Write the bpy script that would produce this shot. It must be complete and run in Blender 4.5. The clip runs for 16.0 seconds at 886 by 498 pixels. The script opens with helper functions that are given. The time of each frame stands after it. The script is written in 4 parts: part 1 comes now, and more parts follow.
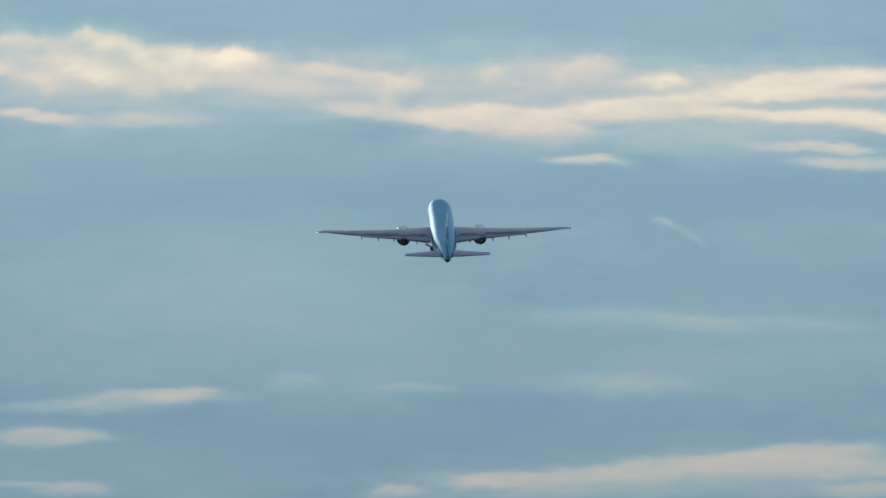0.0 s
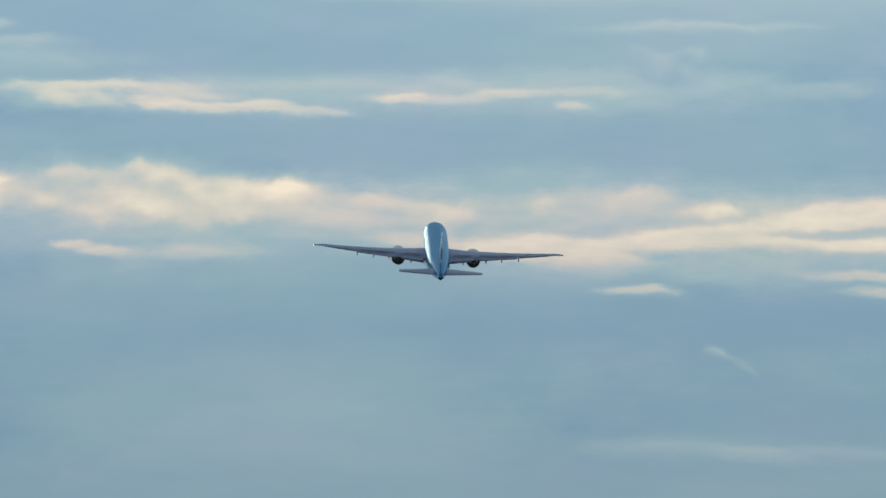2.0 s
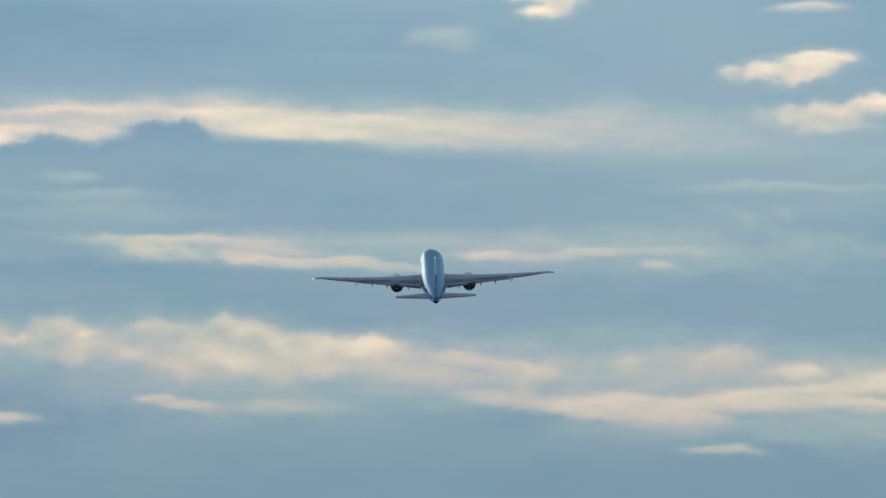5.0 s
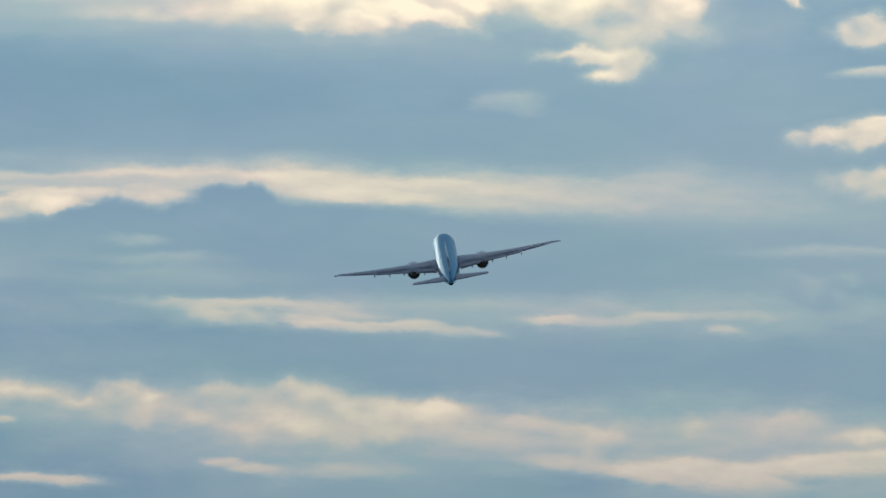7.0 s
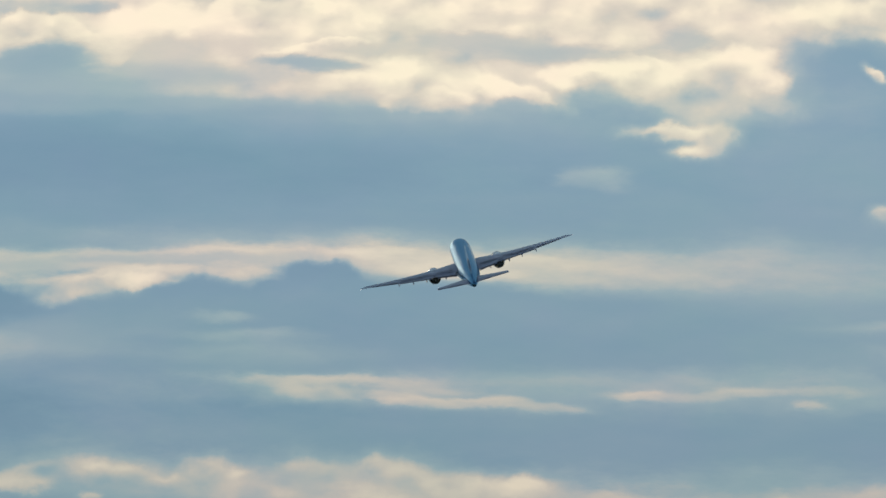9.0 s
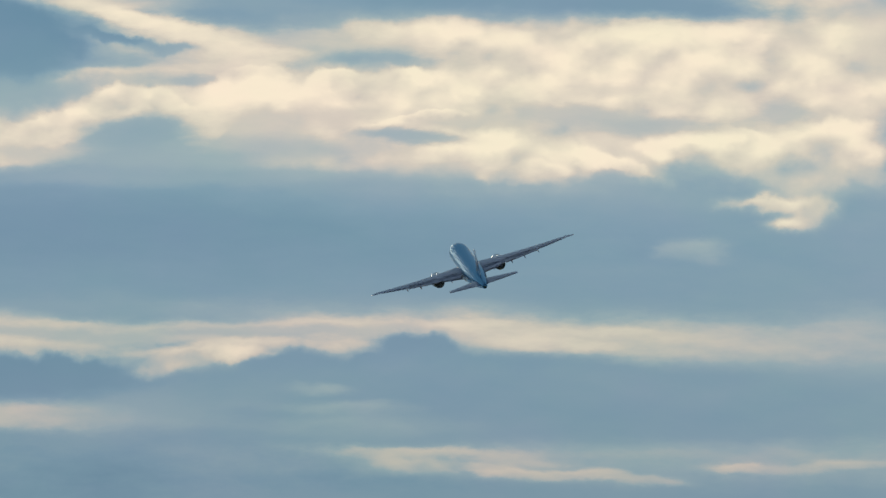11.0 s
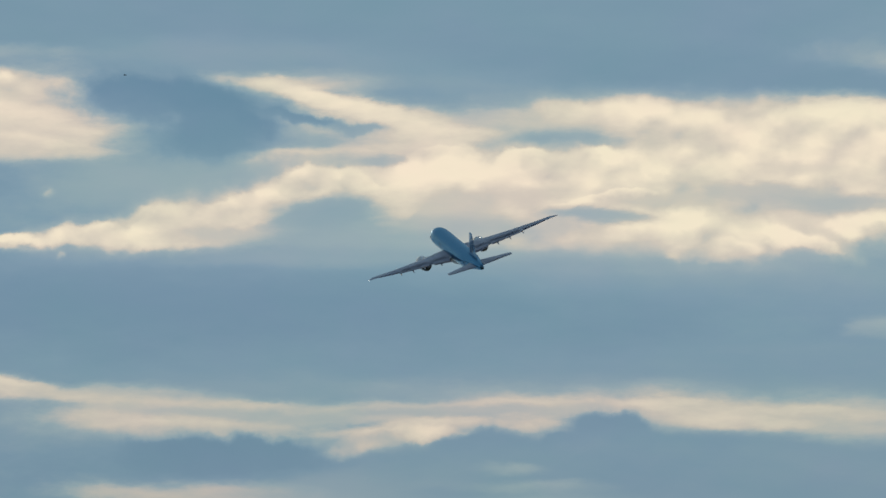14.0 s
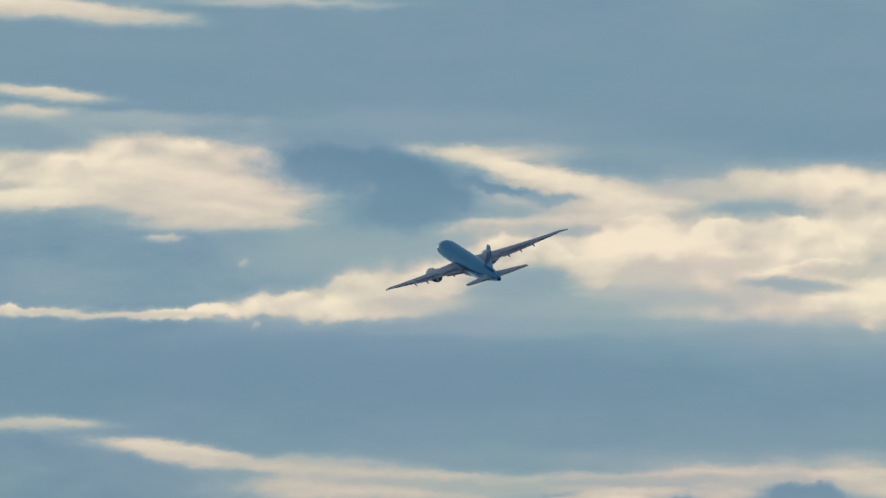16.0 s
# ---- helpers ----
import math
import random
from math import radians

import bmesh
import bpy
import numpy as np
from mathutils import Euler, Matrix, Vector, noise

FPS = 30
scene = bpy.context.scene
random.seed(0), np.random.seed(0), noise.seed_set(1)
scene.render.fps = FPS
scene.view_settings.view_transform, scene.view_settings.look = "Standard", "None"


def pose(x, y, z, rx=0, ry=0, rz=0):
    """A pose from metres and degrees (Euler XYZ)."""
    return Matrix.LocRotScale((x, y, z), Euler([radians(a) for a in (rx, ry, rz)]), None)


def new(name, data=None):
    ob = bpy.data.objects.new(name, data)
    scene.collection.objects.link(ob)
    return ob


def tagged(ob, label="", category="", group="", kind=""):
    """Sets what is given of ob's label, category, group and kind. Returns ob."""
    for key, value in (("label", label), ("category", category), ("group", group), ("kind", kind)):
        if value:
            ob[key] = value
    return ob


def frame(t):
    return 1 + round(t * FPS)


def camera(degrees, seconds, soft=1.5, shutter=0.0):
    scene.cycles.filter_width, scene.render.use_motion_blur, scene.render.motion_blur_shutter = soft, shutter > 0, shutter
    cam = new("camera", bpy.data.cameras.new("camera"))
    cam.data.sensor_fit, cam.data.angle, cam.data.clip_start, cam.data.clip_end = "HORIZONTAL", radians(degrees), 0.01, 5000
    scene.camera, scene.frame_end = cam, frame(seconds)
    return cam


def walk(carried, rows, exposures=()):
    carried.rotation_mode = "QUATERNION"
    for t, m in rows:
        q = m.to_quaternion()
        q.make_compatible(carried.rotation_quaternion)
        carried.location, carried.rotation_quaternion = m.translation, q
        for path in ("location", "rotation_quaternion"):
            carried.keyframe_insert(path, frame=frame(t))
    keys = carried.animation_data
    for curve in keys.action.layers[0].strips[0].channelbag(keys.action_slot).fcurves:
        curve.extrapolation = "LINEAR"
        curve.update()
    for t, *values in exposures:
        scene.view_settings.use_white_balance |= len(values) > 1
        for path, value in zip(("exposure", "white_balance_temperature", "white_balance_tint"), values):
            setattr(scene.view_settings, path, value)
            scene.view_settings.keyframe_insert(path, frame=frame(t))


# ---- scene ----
# ---- camera: a long lens on a tripod that follows the climbing airliner
cam = camera(3.6, 16.0)
PATH = [
    (0, pose(0, 0, 1.7, 94.0000, 0.001, -0.0000)),
    (0.5, pose(0, 0, 1.7, 94.1326, 0.222, 0.0581)),
    (1, pose(0, 0, 1.7, 94.2790, 0.264, 0.1083)),
    (1.5, pose(0, 0, 1.7, 94.4066, 0.133, 0.1624)),
    (2, pose(0, 0, 1.7, 94.5316, 0.154, 0.2267)),
    (2.5, pose(0, 0, 1.7, 94.6340, 0.153, 0.2916)),
    (3, pose(0, 0, 1.7, 94.7429, 0.212, 0.3417)),
    (3.5, pose(0, 0, 1.7, 94.8503, 0.214, 0.3807)),
    (4, pose(0, 0, 1.7, 94.9635, 0.065, 0.4242)),
    (4.2, pose(0, 0, 1.7, 95.0041, -0.013, 0.4432)),
    (6.3, pose(0, 0, 1.7, 95.3618, -1.001, 0.6860)),
    (6.5, pose(0, 0, 1.7, 95.3733, -1.038, 0.7042)),
    (7, pose(0, 0, 1.7, 95.4290, -0.583, 0.7796)),
    (7.5, pose(0, 0, 1.7, 95.5011, -0.364, 0.8682)),
    (8, pose(0, 0, 1.7, 95.5823, -0.445, 0.9586)),
    (8.5, pose(0, 0, 1.7, 95.6565, -0.529, 1.0434)),
    (9, pose(0, 0, 1.7, 95.7361, -0.520, 1.1355)),
    (9.2, pose(0, 0, 1.7, 95.7648, -0.574, 1.1797)),
    (11.3, pose(0, 0, 1.7, 96.0538, -0.467, 1.6050)),
    (11.5, pose(0, 0, 1.7, 96.0683, -0.462, 1.6523)),
    (12, pose(0, 0, 1.7, 96.1214, -0.465, 1.7605)),
    (12.5, pose(0, 0, 1.7, 96.1705, -0.466, 1.8638)),
    (13, pose(0, 0, 1.7, 96.2266, -0.456, 1.9953)),
    (13.5, pose(0, 0, 1.7, 96.2821, -0.300, 2.1491)),
    (14, pose(0, 0, 1.7, 96.3446, -0.221, 2.3456)),
    (14.5, pose(0, 0, 1.7, 96.4092, -0.234, 2.5344)),
    (15, pose(0, 0, 1.7, 96.4820, -0.260, 2.7343)),
    (15.5, pose(0, 0, 1.7, 96.5534, -0.336, 2.9269)),
    (16, pose(0, 0, 1.7, 96.6261, -0.355, 3.1282)),
]
walk(cam, PATH, ((0, 0.1), (4, -0.1), (7, -0.22), (9, -0.32), (12.5, -0.44), (16, -0.47)))

# ---- light: clear sky with a low evening sun ahead and to the left
SUN_AZ, SUN_EL = 14.0, 12.0          # degrees to the left of the view, degrees up
world = bpy.data.worlds.new("world")
scene.world = world
world.use_nodes = True
wn, wl = world.node_tree.nodes, world.node_tree.links
sky_tex = wn.new("ShaderNodeTexSky")
sky_tex.sky_type, sky_tex.sun_disc = "NISHITA", False
sky_tex.sun_elevation, sky_tex.sun_rotation = radians(SUN_EL), radians(-SUN_AZ)
wn["Background"].inputs["Strength"].default_value = 0.13
wl.new(sky_tex.outputs["Color"], wn["Background"].inputs["Color"])

sun_data = bpy.data.lights.new("sun", "SUN")
sun_data.energy, sun_data.angle, sun_data.color = 0.5, radians(10), (1.0, 0.86, 0.68)
sun = new("sun", sun_data)
sun_way = Vector((-math.sin(radians(SUN_AZ)) * math.cos(radians(SUN_EL)), math.cos(radians(SUN_AZ)) * math.cos(radians(SUN_EL)), math.sin(radians(SUN_EL))))
sun.rotation_mode = "QUATERNION"
sun.rotation_quaternion = sun_way.to_track_quat("Z", "Y")


# ---- materials
def linear(r, g, b):
    """A screen colour, 0 to 255, as linear light."""
    return tuple((c / 255 / 12.92 if c <= 10 else ((c / 255 + 0.055) / 1.055) ** 2.4) for c in (r, g, b)) + (1.0,)


def paint(name, colour, rough, metal=0.0, coat=0.0, dirt=0.12, scale=0.5, streak=(1, 0.15, 1), specular=0.5, uneven=0.35):
    """Painted or bare metal with grime streaks along the flow and fine uneven gloss."""
    m = bpy.data.materials.new(name)
    m.use_nodes = True
    n, l = m.node_tree.nodes, m.node_tree.links
    b = n["Principled BSDF"]
    tc, mp = n.new("ShaderNodeTexCoord"), n.new("ShaderNodeMapping")
    mp.inputs["Scale"].default_value = streak
    l.new(tc.outputs["Object"], mp.inputs["Vector"])
    big, fine = n.new("ShaderNodeTexNoise"), n.new("ShaderNodeTexNoise")
    big.inputs["Scale"].default_value, big.inputs["Detail"].default_value = scale, 4
    fine.inputs["Scale"].default_value, fine.inputs["Detail"].default_value = scale * 9, 3
    l.new(mp.outputs["Vector"], big.inputs["Vector"])
    l.new(mp.outputs["Vector"], fine.inputs["Vector"])
    mix = n.new("ShaderNodeMix")
    mix.data_type = "RGBA"
    mix.inputs["A"].default_value = (*colour, 1)
    mix.inputs["B"].default_value = (*[c * 0.55 for c in colour], 1)
    ramp = n.new("ShaderNodeMapRange")
    ramp.inputs["From Min"].default_value, ramp.inputs["From Max"].default_value, ramp.inputs["To Max"].default_value = 0.42, 0.8, dirt * 3
    l.new(big.outputs["Fac"], ramp.inputs["Value"])
    l.new(ramp.outputs["Result"], mix.inputs["Factor"])
    l.new(mix.outputs["Result"], b.inputs["Base Color"])
    rr = n.new("ShaderNodeMapRange")
    rr.inputs["To Min"].default_value, rr.inputs["To Max"].default_value = rough * (1 - uneven), rough * (1 + uneven)
    l.new(fine.outputs["Fac"], rr.inputs["Value"])
    l.new(rr.outputs["Result"], b.inputs["Roughness"])
    b.inputs["Metallic"].default_value = metal
    b.inputs["Coat Weight"].default_value, b.inputs["Coat Roughness"].default_value = coat, 0.12
    b.inputs["Specular IOR Level"].default_value = specular
    return m


def livery():
    """Pale blue upper body, a silver stripe along the side and a white belly."""
    m = paint("livery", (0.08, 0.22, 0.36), 0.22, metal=0.9, coat=0.05, dirt=0.02, uneven=0.15)
    n, l = m.node_tree.nodes, m.node_tree.links
    b = n["Principled BSDF"]
    b.inputs["Specular Tint"].default_value = (0.62, 0.80, 0.90, 1)
    tc, xyz = n.new("ShaderNodeTexCoord"), n.new("ShaderNodeSeparateXYZ")
    l.new(tc.outputs["Object"], xyz.inputs[0])
    below = None
    colour = b.inputs["Base Color"].links[0].from_socket
    for level, tone in ((-0.35, (0.52, 0.54, 0.56)), (-0.85, (0.70, 0.71, 0.72))):
        step, mix = n.new("ShaderNodeMath"), n.new("ShaderNodeMix")
        step.operation, mix.data_type = "LESS_THAN", "RGBA"
        step.inputs[1].default_value = level
        mix.inputs["B"].default_value = (*tone, 1)
        l.new(xyz.outputs["Z"], step.inputs[0])
        l.new(step.outputs[0], mix.inputs["Factor"])
        l.new(colour, mix.inputs["A"])
        colour = mix.outputs["Result"]
    l.new(colour, b.inputs["Base Color"])
    return m


def glow(name, colour, strength):
    m = bpy.data.materials.new(name)
    m.use_nodes = True
    b = m.node_tree.nodes["Principled BSDF"]
    b.inputs["Base Color"].default_value = (*colour, 1)
    b.inputs["Emission Color"].default_value = (*colour, 1)
    b.inputs["Emission Strength"].default_value = strength
    return m


LIVERY = livery()
FIN_BLUE = paint("fin_blue", (0.04, 0.22, 0.42), 0.2, metal=0.7, coat=0.1, dirt=0.03, uneven=0.15)
# aircraft wing grey, base colour lifted a little in place of aerial haze
WING_GREY_HAZED = paint("wing_grey_hazed", (0.46, 0.47, 0.56), 0.36, dirt=0.16)
SLAT_METAL = paint("slat_metal", (0.62, 0.63, 0.65), 0.3, metal=0.8, dirt=0.1)
NACELLE_WHITE = paint("nacelle_white", (0.66, 0.68, 0.70), 0.22, coat=0.5, dirt=0.1)
LIP_METAL = paint("lip_metal", (0.75, 0.76, 0.78), 0.16, metal=1.0, dirt=0.05)
HOT_METAL = paint("hot_metal", (0.20, 0.205, 0.22), 0.5, metal=0.4, dirt=0.2)
DARK_BORE = paint("dark_bore", (0.12, 0.125, 0.15), 0.6)
GLASS_DARK = paint("glass_dark", (0.02, 0.025, 0.03), 0.08, dirt=0.02)
RUBBER = paint("rubber", (0.025, 0.025, 0.026), 0.75)
STEEL = paint("steel", (0.42, 0.43, 0.45), 0.35, metal=0.7)
# left position light glows stronger to carry the sun's glint on that tip
TIP_LIGHT_GLINT = glow("tip_light", (1.0, 0.97, 0.9), 2.2)
TIP_FAINT = glow("tip_faint", (1.0, 0.97, 0.9), 0.5)
FEATHER = paint("feather", (0.035, 0.032, 0.03), 0.7, scale=20)


def patch_group():
    """One soft cloud patch laid over the tones before it: a core, and a wider faint halo."""
    g = bpy.data.node_groups.new("cloud_patch", "ShaderNodeTree")
    kinds = (("Before", "Float"), ("Field", "Vector"), ("Rough", "Float"), ("Texture", "Float"), ("Place", "Vector"), ("Turn", "Vector"), ("Size", "Vector"), ("Amount", "Float"),
             ("CoreOut", "Float"), ("CoreIn", "Float"), ("HaloOut", "Float"), ("HaloIn", "Float"), ("CoreCover", "Float"), ("HaloCover", "Float"), ("Relief", "Float"), ("Tone", "Float"), ("Top", "Float"), ("Base", "Float"))
    for label, kind in kinds:
        g.interface.new_socket(label, in_out="INPUT", socket_type="NodeSocket" + kind)
    g.interface.new_socket("After", in_out="OUTPUT", socket_type="NodeSocketFloat")
    n, l = g.nodes, g.links
    i, o = n.new("NodeGroupInput").outputs, n.new("NodeGroupOutput").inputs
    # a vanishing link to the patch before keeps the patches in order; nodes stand in the order of their work
    tie, mp, parts, ln, ad, core, halo, cover, thin, keep, rise, lit, mx = (n.new("ShaderNode" + k) for k in (
        "VectorMath", "Mapping", "VectorMath", "VectorMath", "Math", "MapRange", "MapRange", "Math", "MapRange", "Math", "Math", "Math", "Mix"))
    tie.operation, parts.operation, ln.operation, ad.operation, cover.operation = "MULTIPLY_ADD", "DOT_PRODUCT", "LENGTH", "MULTIPLY_ADD", "ADD"
    keep.operation, rise.operation, lit.operation = "MULTIPLY", "MULTIPLY_ADD", "MULTIPLY_ADD"
    tie.inputs[1].default_value, parts.inputs[1].default_value = (1e-7, 1e-7, 0), (0, 1, 0)
    mp.vector_type, mx.data_type, lit.use_clamp = "TEXTURE", "FLOAT", True
    l.new(i["Before"], tie.inputs[0])
    l.new(i["Field"], tie.inputs[2])
    l.new(tie.outputs[0], mp.inputs["Vector"])
    for socket, source in (("Location", "Place"), ("Rotation", "Turn"), ("Scale", "Size")):
        l.new(i[source], mp.inputs[socket])
    l.new(mp.outputs[0], parts.inputs[0])
    l.new(mp.outputs[0], ln.inputs[0])
    l.new(i["Rough"], ad.inputs[0])
    l.new(i["Amount"], ad.inputs[1])
    l.new(ln.outputs["Value"], ad.inputs[2])
    for k, (name, mr) in enumerate((("Core", core), ("Halo", halo))):
        mr.interpolation_type = "SMOOTHSTEP"
        l.new(ad.outputs[0], mr.inputs["Value"])
        l.new(i[name + "Out"], mr.inputs["From Min"])
        l.new(i[name + "In"], mr.inputs["From Max"])
        l.new(i[name + "Cover"], mr.inputs["To Max"])
        l.new(mr.outputs["Result"], cover.inputs[k])
    # the base dissolves; light is painted on by a brighter tone towards the top
    thin.interpolation_type = "SMOOTHSTEP"
    thin.inputs["From Min"].default_value, thin.inputs["From Max"].default_value = -1.25, 0.25
    thin.inputs["To Max"].default_value = 1.0
    l.new(parts.outputs["Value"], thin.inputs["Value"])
    l.new(i["Base"], thin.inputs["To Min"])
    l.new(cover.outputs[0], keep.inputs[0])
    l.new(thin.outputs["Result"], keep.inputs[1])
    l.new(parts.outputs["Value"], rise.inputs[0])
    l.new(i["Top"], rise.inputs[1])
    l.new(i["Tone"], rise.inputs[2])
    l.new(i["Texture"], lit.inputs[0])
    l.new(i["Relief"], lit.inputs[1])
    l.new(rise.outputs[0], lit.inputs[2])
    l.new(keep.outputs[0], mx.inputs["Factor"])
    l.new(i["Before"], mx.inputs["A"])
    l.new(lit.outputs[0], mx.inputs["B"])
    l.new(mx.outputs["Result"], o["After"])
    return g


# ---- sky backdrop: clouds as soft patches in degrees right and degrees up
def backdrop_material():
    m = bpy.data.materials.new("evening_sky")
    m.use_nodes = True
    group = patch_group()
    n, l = m.node_tree.nodes, m.node_tree.links
    n.clear()
    m.cycles.emission_sampling = "NONE"
    uv = n.new("ShaderNodeUVMap")
    uv.uv_map = "degrees"

    def noise_at(scale, stretch, detail, rough, shift=0.0, colour=False, over=(0, 0)):
        mp, tx = n.new("ShaderNodeMapping"), n.new("ShaderNodeTexNoise")
        mp.inputs["Scale"].default_value = (scale / stretch, scale, 1)
        mp.inputs["Location"].default_value = (shift + over[0] * scale / stretch, shift * 1.7 + over[1] * scale, shift)
        tx.inputs["Scale"].default_value, tx.inputs["Detail"].default_value, tx.inputs["Roughness"].default_value = 1, detail, rough
        l.new(uv.outputs[0], mp.inputs["Vector"])
        l.new(mp.outputs[0], tx.inputs["Vector"])
        return tx.outputs["Color" if colour else "Fac"]

    def warp(source, fields):
        for field, dx, dy in fields:
            off, madd = n.new("ShaderNodeVectorMath"), n.new("ShaderNodeVectorMath")
            off.operation, madd.operation = "SUBTRACT", "MULTIPLY_ADD"
            off.inputs[1].default_value = (0.5, 0.5, 0.5)
            madd.inputs[1].default_value = (dx, dy, 0)
            l.new(field, off.inputs[0])
            l.new(off.outputs[0], madd.inputs[0])
            l.new(source, madd.inputs[2])
            source = madd.outputs[0]
        return source

    swell = noise_at(2.0, 2.0, 3, 0.5, 3.1, True)
    wisp = noise_at(6.0, 2.4, 6, 0.6, 7.7, True)
    thread = noise_at(17.0, 2.6, 4, 0.6, 13.3, True)
    knob = noise_at(9.0, 1.25, 5, 0.5, 1.3, True)
    drawn = warp(uv.outputs[0], ((swell, 0.12, 0.04), (wisp, 0.22, 0.075), (thread, 0.07, 0.03)))
    heaped = warp(uv.outputs[0], ((swell, 0.05, 0.02), (knob, 0.13, 0.10)))
    grain = noise_at(7.0, 3.0, 7, 0.62, 11.0)
    puffs = noise_at(10.0, 1.35, 5, 0.52, 5.0)

    def cells(scale, stretch, shift, over=(0, 0)):
        mp, tx = n.new("ShaderNodeMapping"), n.new("ShaderNodeTexVoronoi")
        mp.inputs["Scale"].default_value = (scale / stretch, scale, 1)
        mp.inputs["Location"].default_value = (shift + over[0] * scale / stretch, shift + over[1] * scale, shift)
        tx.feature, tx.voronoi_dimensions = "SMOOTH_F1", "2D"
        tx.inputs["Scale"].default_value, tx.inputs["Smoothness"].default_value, tx.inputs["Detail"].default_value = 1, 1.0, 1.0
        tx.inputs["Roughness"].default_value = 0.55
        l.new(heaped, mp.inputs["Vector"])
        l.new(mp.outputs[0], tx.inputs["Vector"])
        return tx.outputs["Distance"]

    def blend(a, b, share):
        mx = n.new("ShaderNodeMix")
        mx.data_type = "FLOAT"
        mx.inputs["Factor"].default_value = share
        l.new(a, mx.inputs["A"])
        l.new(b, mx.inputs["B"])
        return mx.outputs["Result"]

    def relief(scale, stretch, detail, rough, shift, over, gain):
        """Light painted into the tone: a lumpy layer brightens towards above and the left."""
        sub, mul = n.new("ShaderNodeMath"), n.new("ShaderNodeMath")
        sub.operation, mul.operation = "SUBTRACT", "MULTIPLY"
        mul.inputs[1].default_value = gain
        if detail:
            l.new(noise_at(scale, stretch, detail, rough, shift), sub.inputs[0])
            l.new(noise_at(scale, stretch, detail, rough, shift, over=over), sub.inputs[1])
        else:
            l.new(cells(scale, stretch, shift, over), sub.inputs[0])
            l.new(cells(scale, stretch, shift), sub.inputs[1])
        l.new(sub.outputs[0], mul.inputs[0])
        return mul.outputs[0]

    lumps = blend(relief(4.2, 1.6, 4, 0.45, 5.0, (-0.03, 0.07), 1.7), relief(4.6, 1.4, 0, 0, 4.0, (-0.025, 0.06), 1.3), 0.45)
    ripples = relief(8.0, 3.0, 5, 0.55, 11.0, (-0.02, 0.03), 0.45)
    faint = relief(5.0, 2.6, 4, 0.5, 21.0, (-0.03, 0.05), 0.22)
    knobs = blend(puffs, cells(7.0, 1.3, 4.0), 0.45)

    state = {"tone": None}
    base = n.new("ShaderNodeMapRange")
    base.inputs["To Min"].default_value, base.inputs["To Max"].default_value = BASE_LOW, BASE_HIGH
    base.inputs["From Min"].default_value, base.inputs["From Max"].default_value = 3.0, 7.5
    xyz = n.new("ShaderNodeSeparateXYZ")
    l.new(uv.outputs[0], xyz.inputs[0])
    l.new(xyz.outputs["Y"], base.inputs["Value"])
    state["tone"] = base.outputs["Result"]
    # broad uneven veil over the blue
    veil = noise_at(3.4, 2.6, 6, 0.6, 2.0)
    vm = n.new("ShaderNodeMath")
    vm.operation = "MULTIPLY_ADD"
    vs = n.new("ShaderNodeMath")
    vs.operation = "SUBTRACT"
    vs.inputs[1].default_value = 0.5
    l.new(veil, vs.inputs[0])
    vm.inputs[1].default_value = 0.5
    l.new(vs.outputs[0], vm.inputs[0])
    l.new(state["tone"], vm.inputs[2])
    state["tone"] = vm.outputs[0]

    def patch(field, rough_field, amount, texture, top, base, u, v, a, b, tilt, tone, soft, opacity):
        node = n.new("ShaderNodeGroup")
        node.node_tree = group
        values = (None, None, None, None, (u, v, 0), (0, 0, radians(tilt)), (a, b, 1), amount, 1 + amount / 2 + soft / 2, 1 + amount / 2 - soft / 2, 2.0 + amount / 2, 0.5 + amount / 2, 0.62 * opacity, 0.38 * opacity, 0.08 + 0.92 * tone, tone, top, base)
        for socket, value in zip(node.inputs, values):
            if value is not None:
                socket.default_value = value
        for socket, source in zip(node.inputs, (state["tone"], field, rough_field, texture)):
            l.new(source, socket)
        state["tone"] = node.outputs[0]

    def band(*row):
        """A drawn-out layer cloud."""
        patch(drawn, grain, 1.5, ripples, 0.05, 0.7, *row)

    def heap(*row):
        """A heaped cloud with a knobbly outline."""
        patch(heaped, knobs, 0.9, lumps, 0.11, 0.55, *row)

    def hump(*row):
        """A heap painted as shaded against the light, with a firm rounded top."""
        patch(heaped, puffs, 0.7, faint, -0.02, 0.8, *row)

    def shade(*row):
        """A soft hollow or base, its shade painted as tone."""
        patch(drawn, grain, 0.8, faint, 0.0, 1.0, *row)

    clouds(band, heap, hump, shade)

    # fine structure, stronger in the lit clouds
    g1, g2, g3 = n.new("ShaderNodeMath"), n.new("ShaderNodeMath"), n.new("ShaderNodeMath")
    g1.operation, g2.operation, g3.operation = "SUBTRACT", "MULTIPLY", "MULTIPLY_ADD"
    g1.inputs[1].default_value = 0.5
    l.new(grain, g1.inputs[0])
    l.new(state["tone"], g2.inputs[0])
    g2.inputs[1].default_value = 0.18
    l.new(g1.outputs[0], g3.inputs[0])
    l.new(g2.outputs[0], g3.inputs[1])
    l.new(state["tone"], g3.inputs[2])

    def ramp(stops):
        r = n.new("ShaderNodeValToRGB")
        r.color_ramp.interpolation = "LINEAR"
        while len(r.color_ramp.elements) < len(stops):
            r.color_ramp.elements.new(0.5)
        for e, (p, c) in zip(r.color_ramp.elements, stops):
            e.position, e.color = p, linear(*c)
        l.new(g3.outputs[0], r.inputs["Fac"])
        return r.outputs["Color"]

    low = ramp(((0.0, (98, 132, 156)), (0.25, (125, 156, 175)), (0.45, (149, 173, 183)), (0.7, (195, 191, 184)), (1.0, (233, 219, 198))))
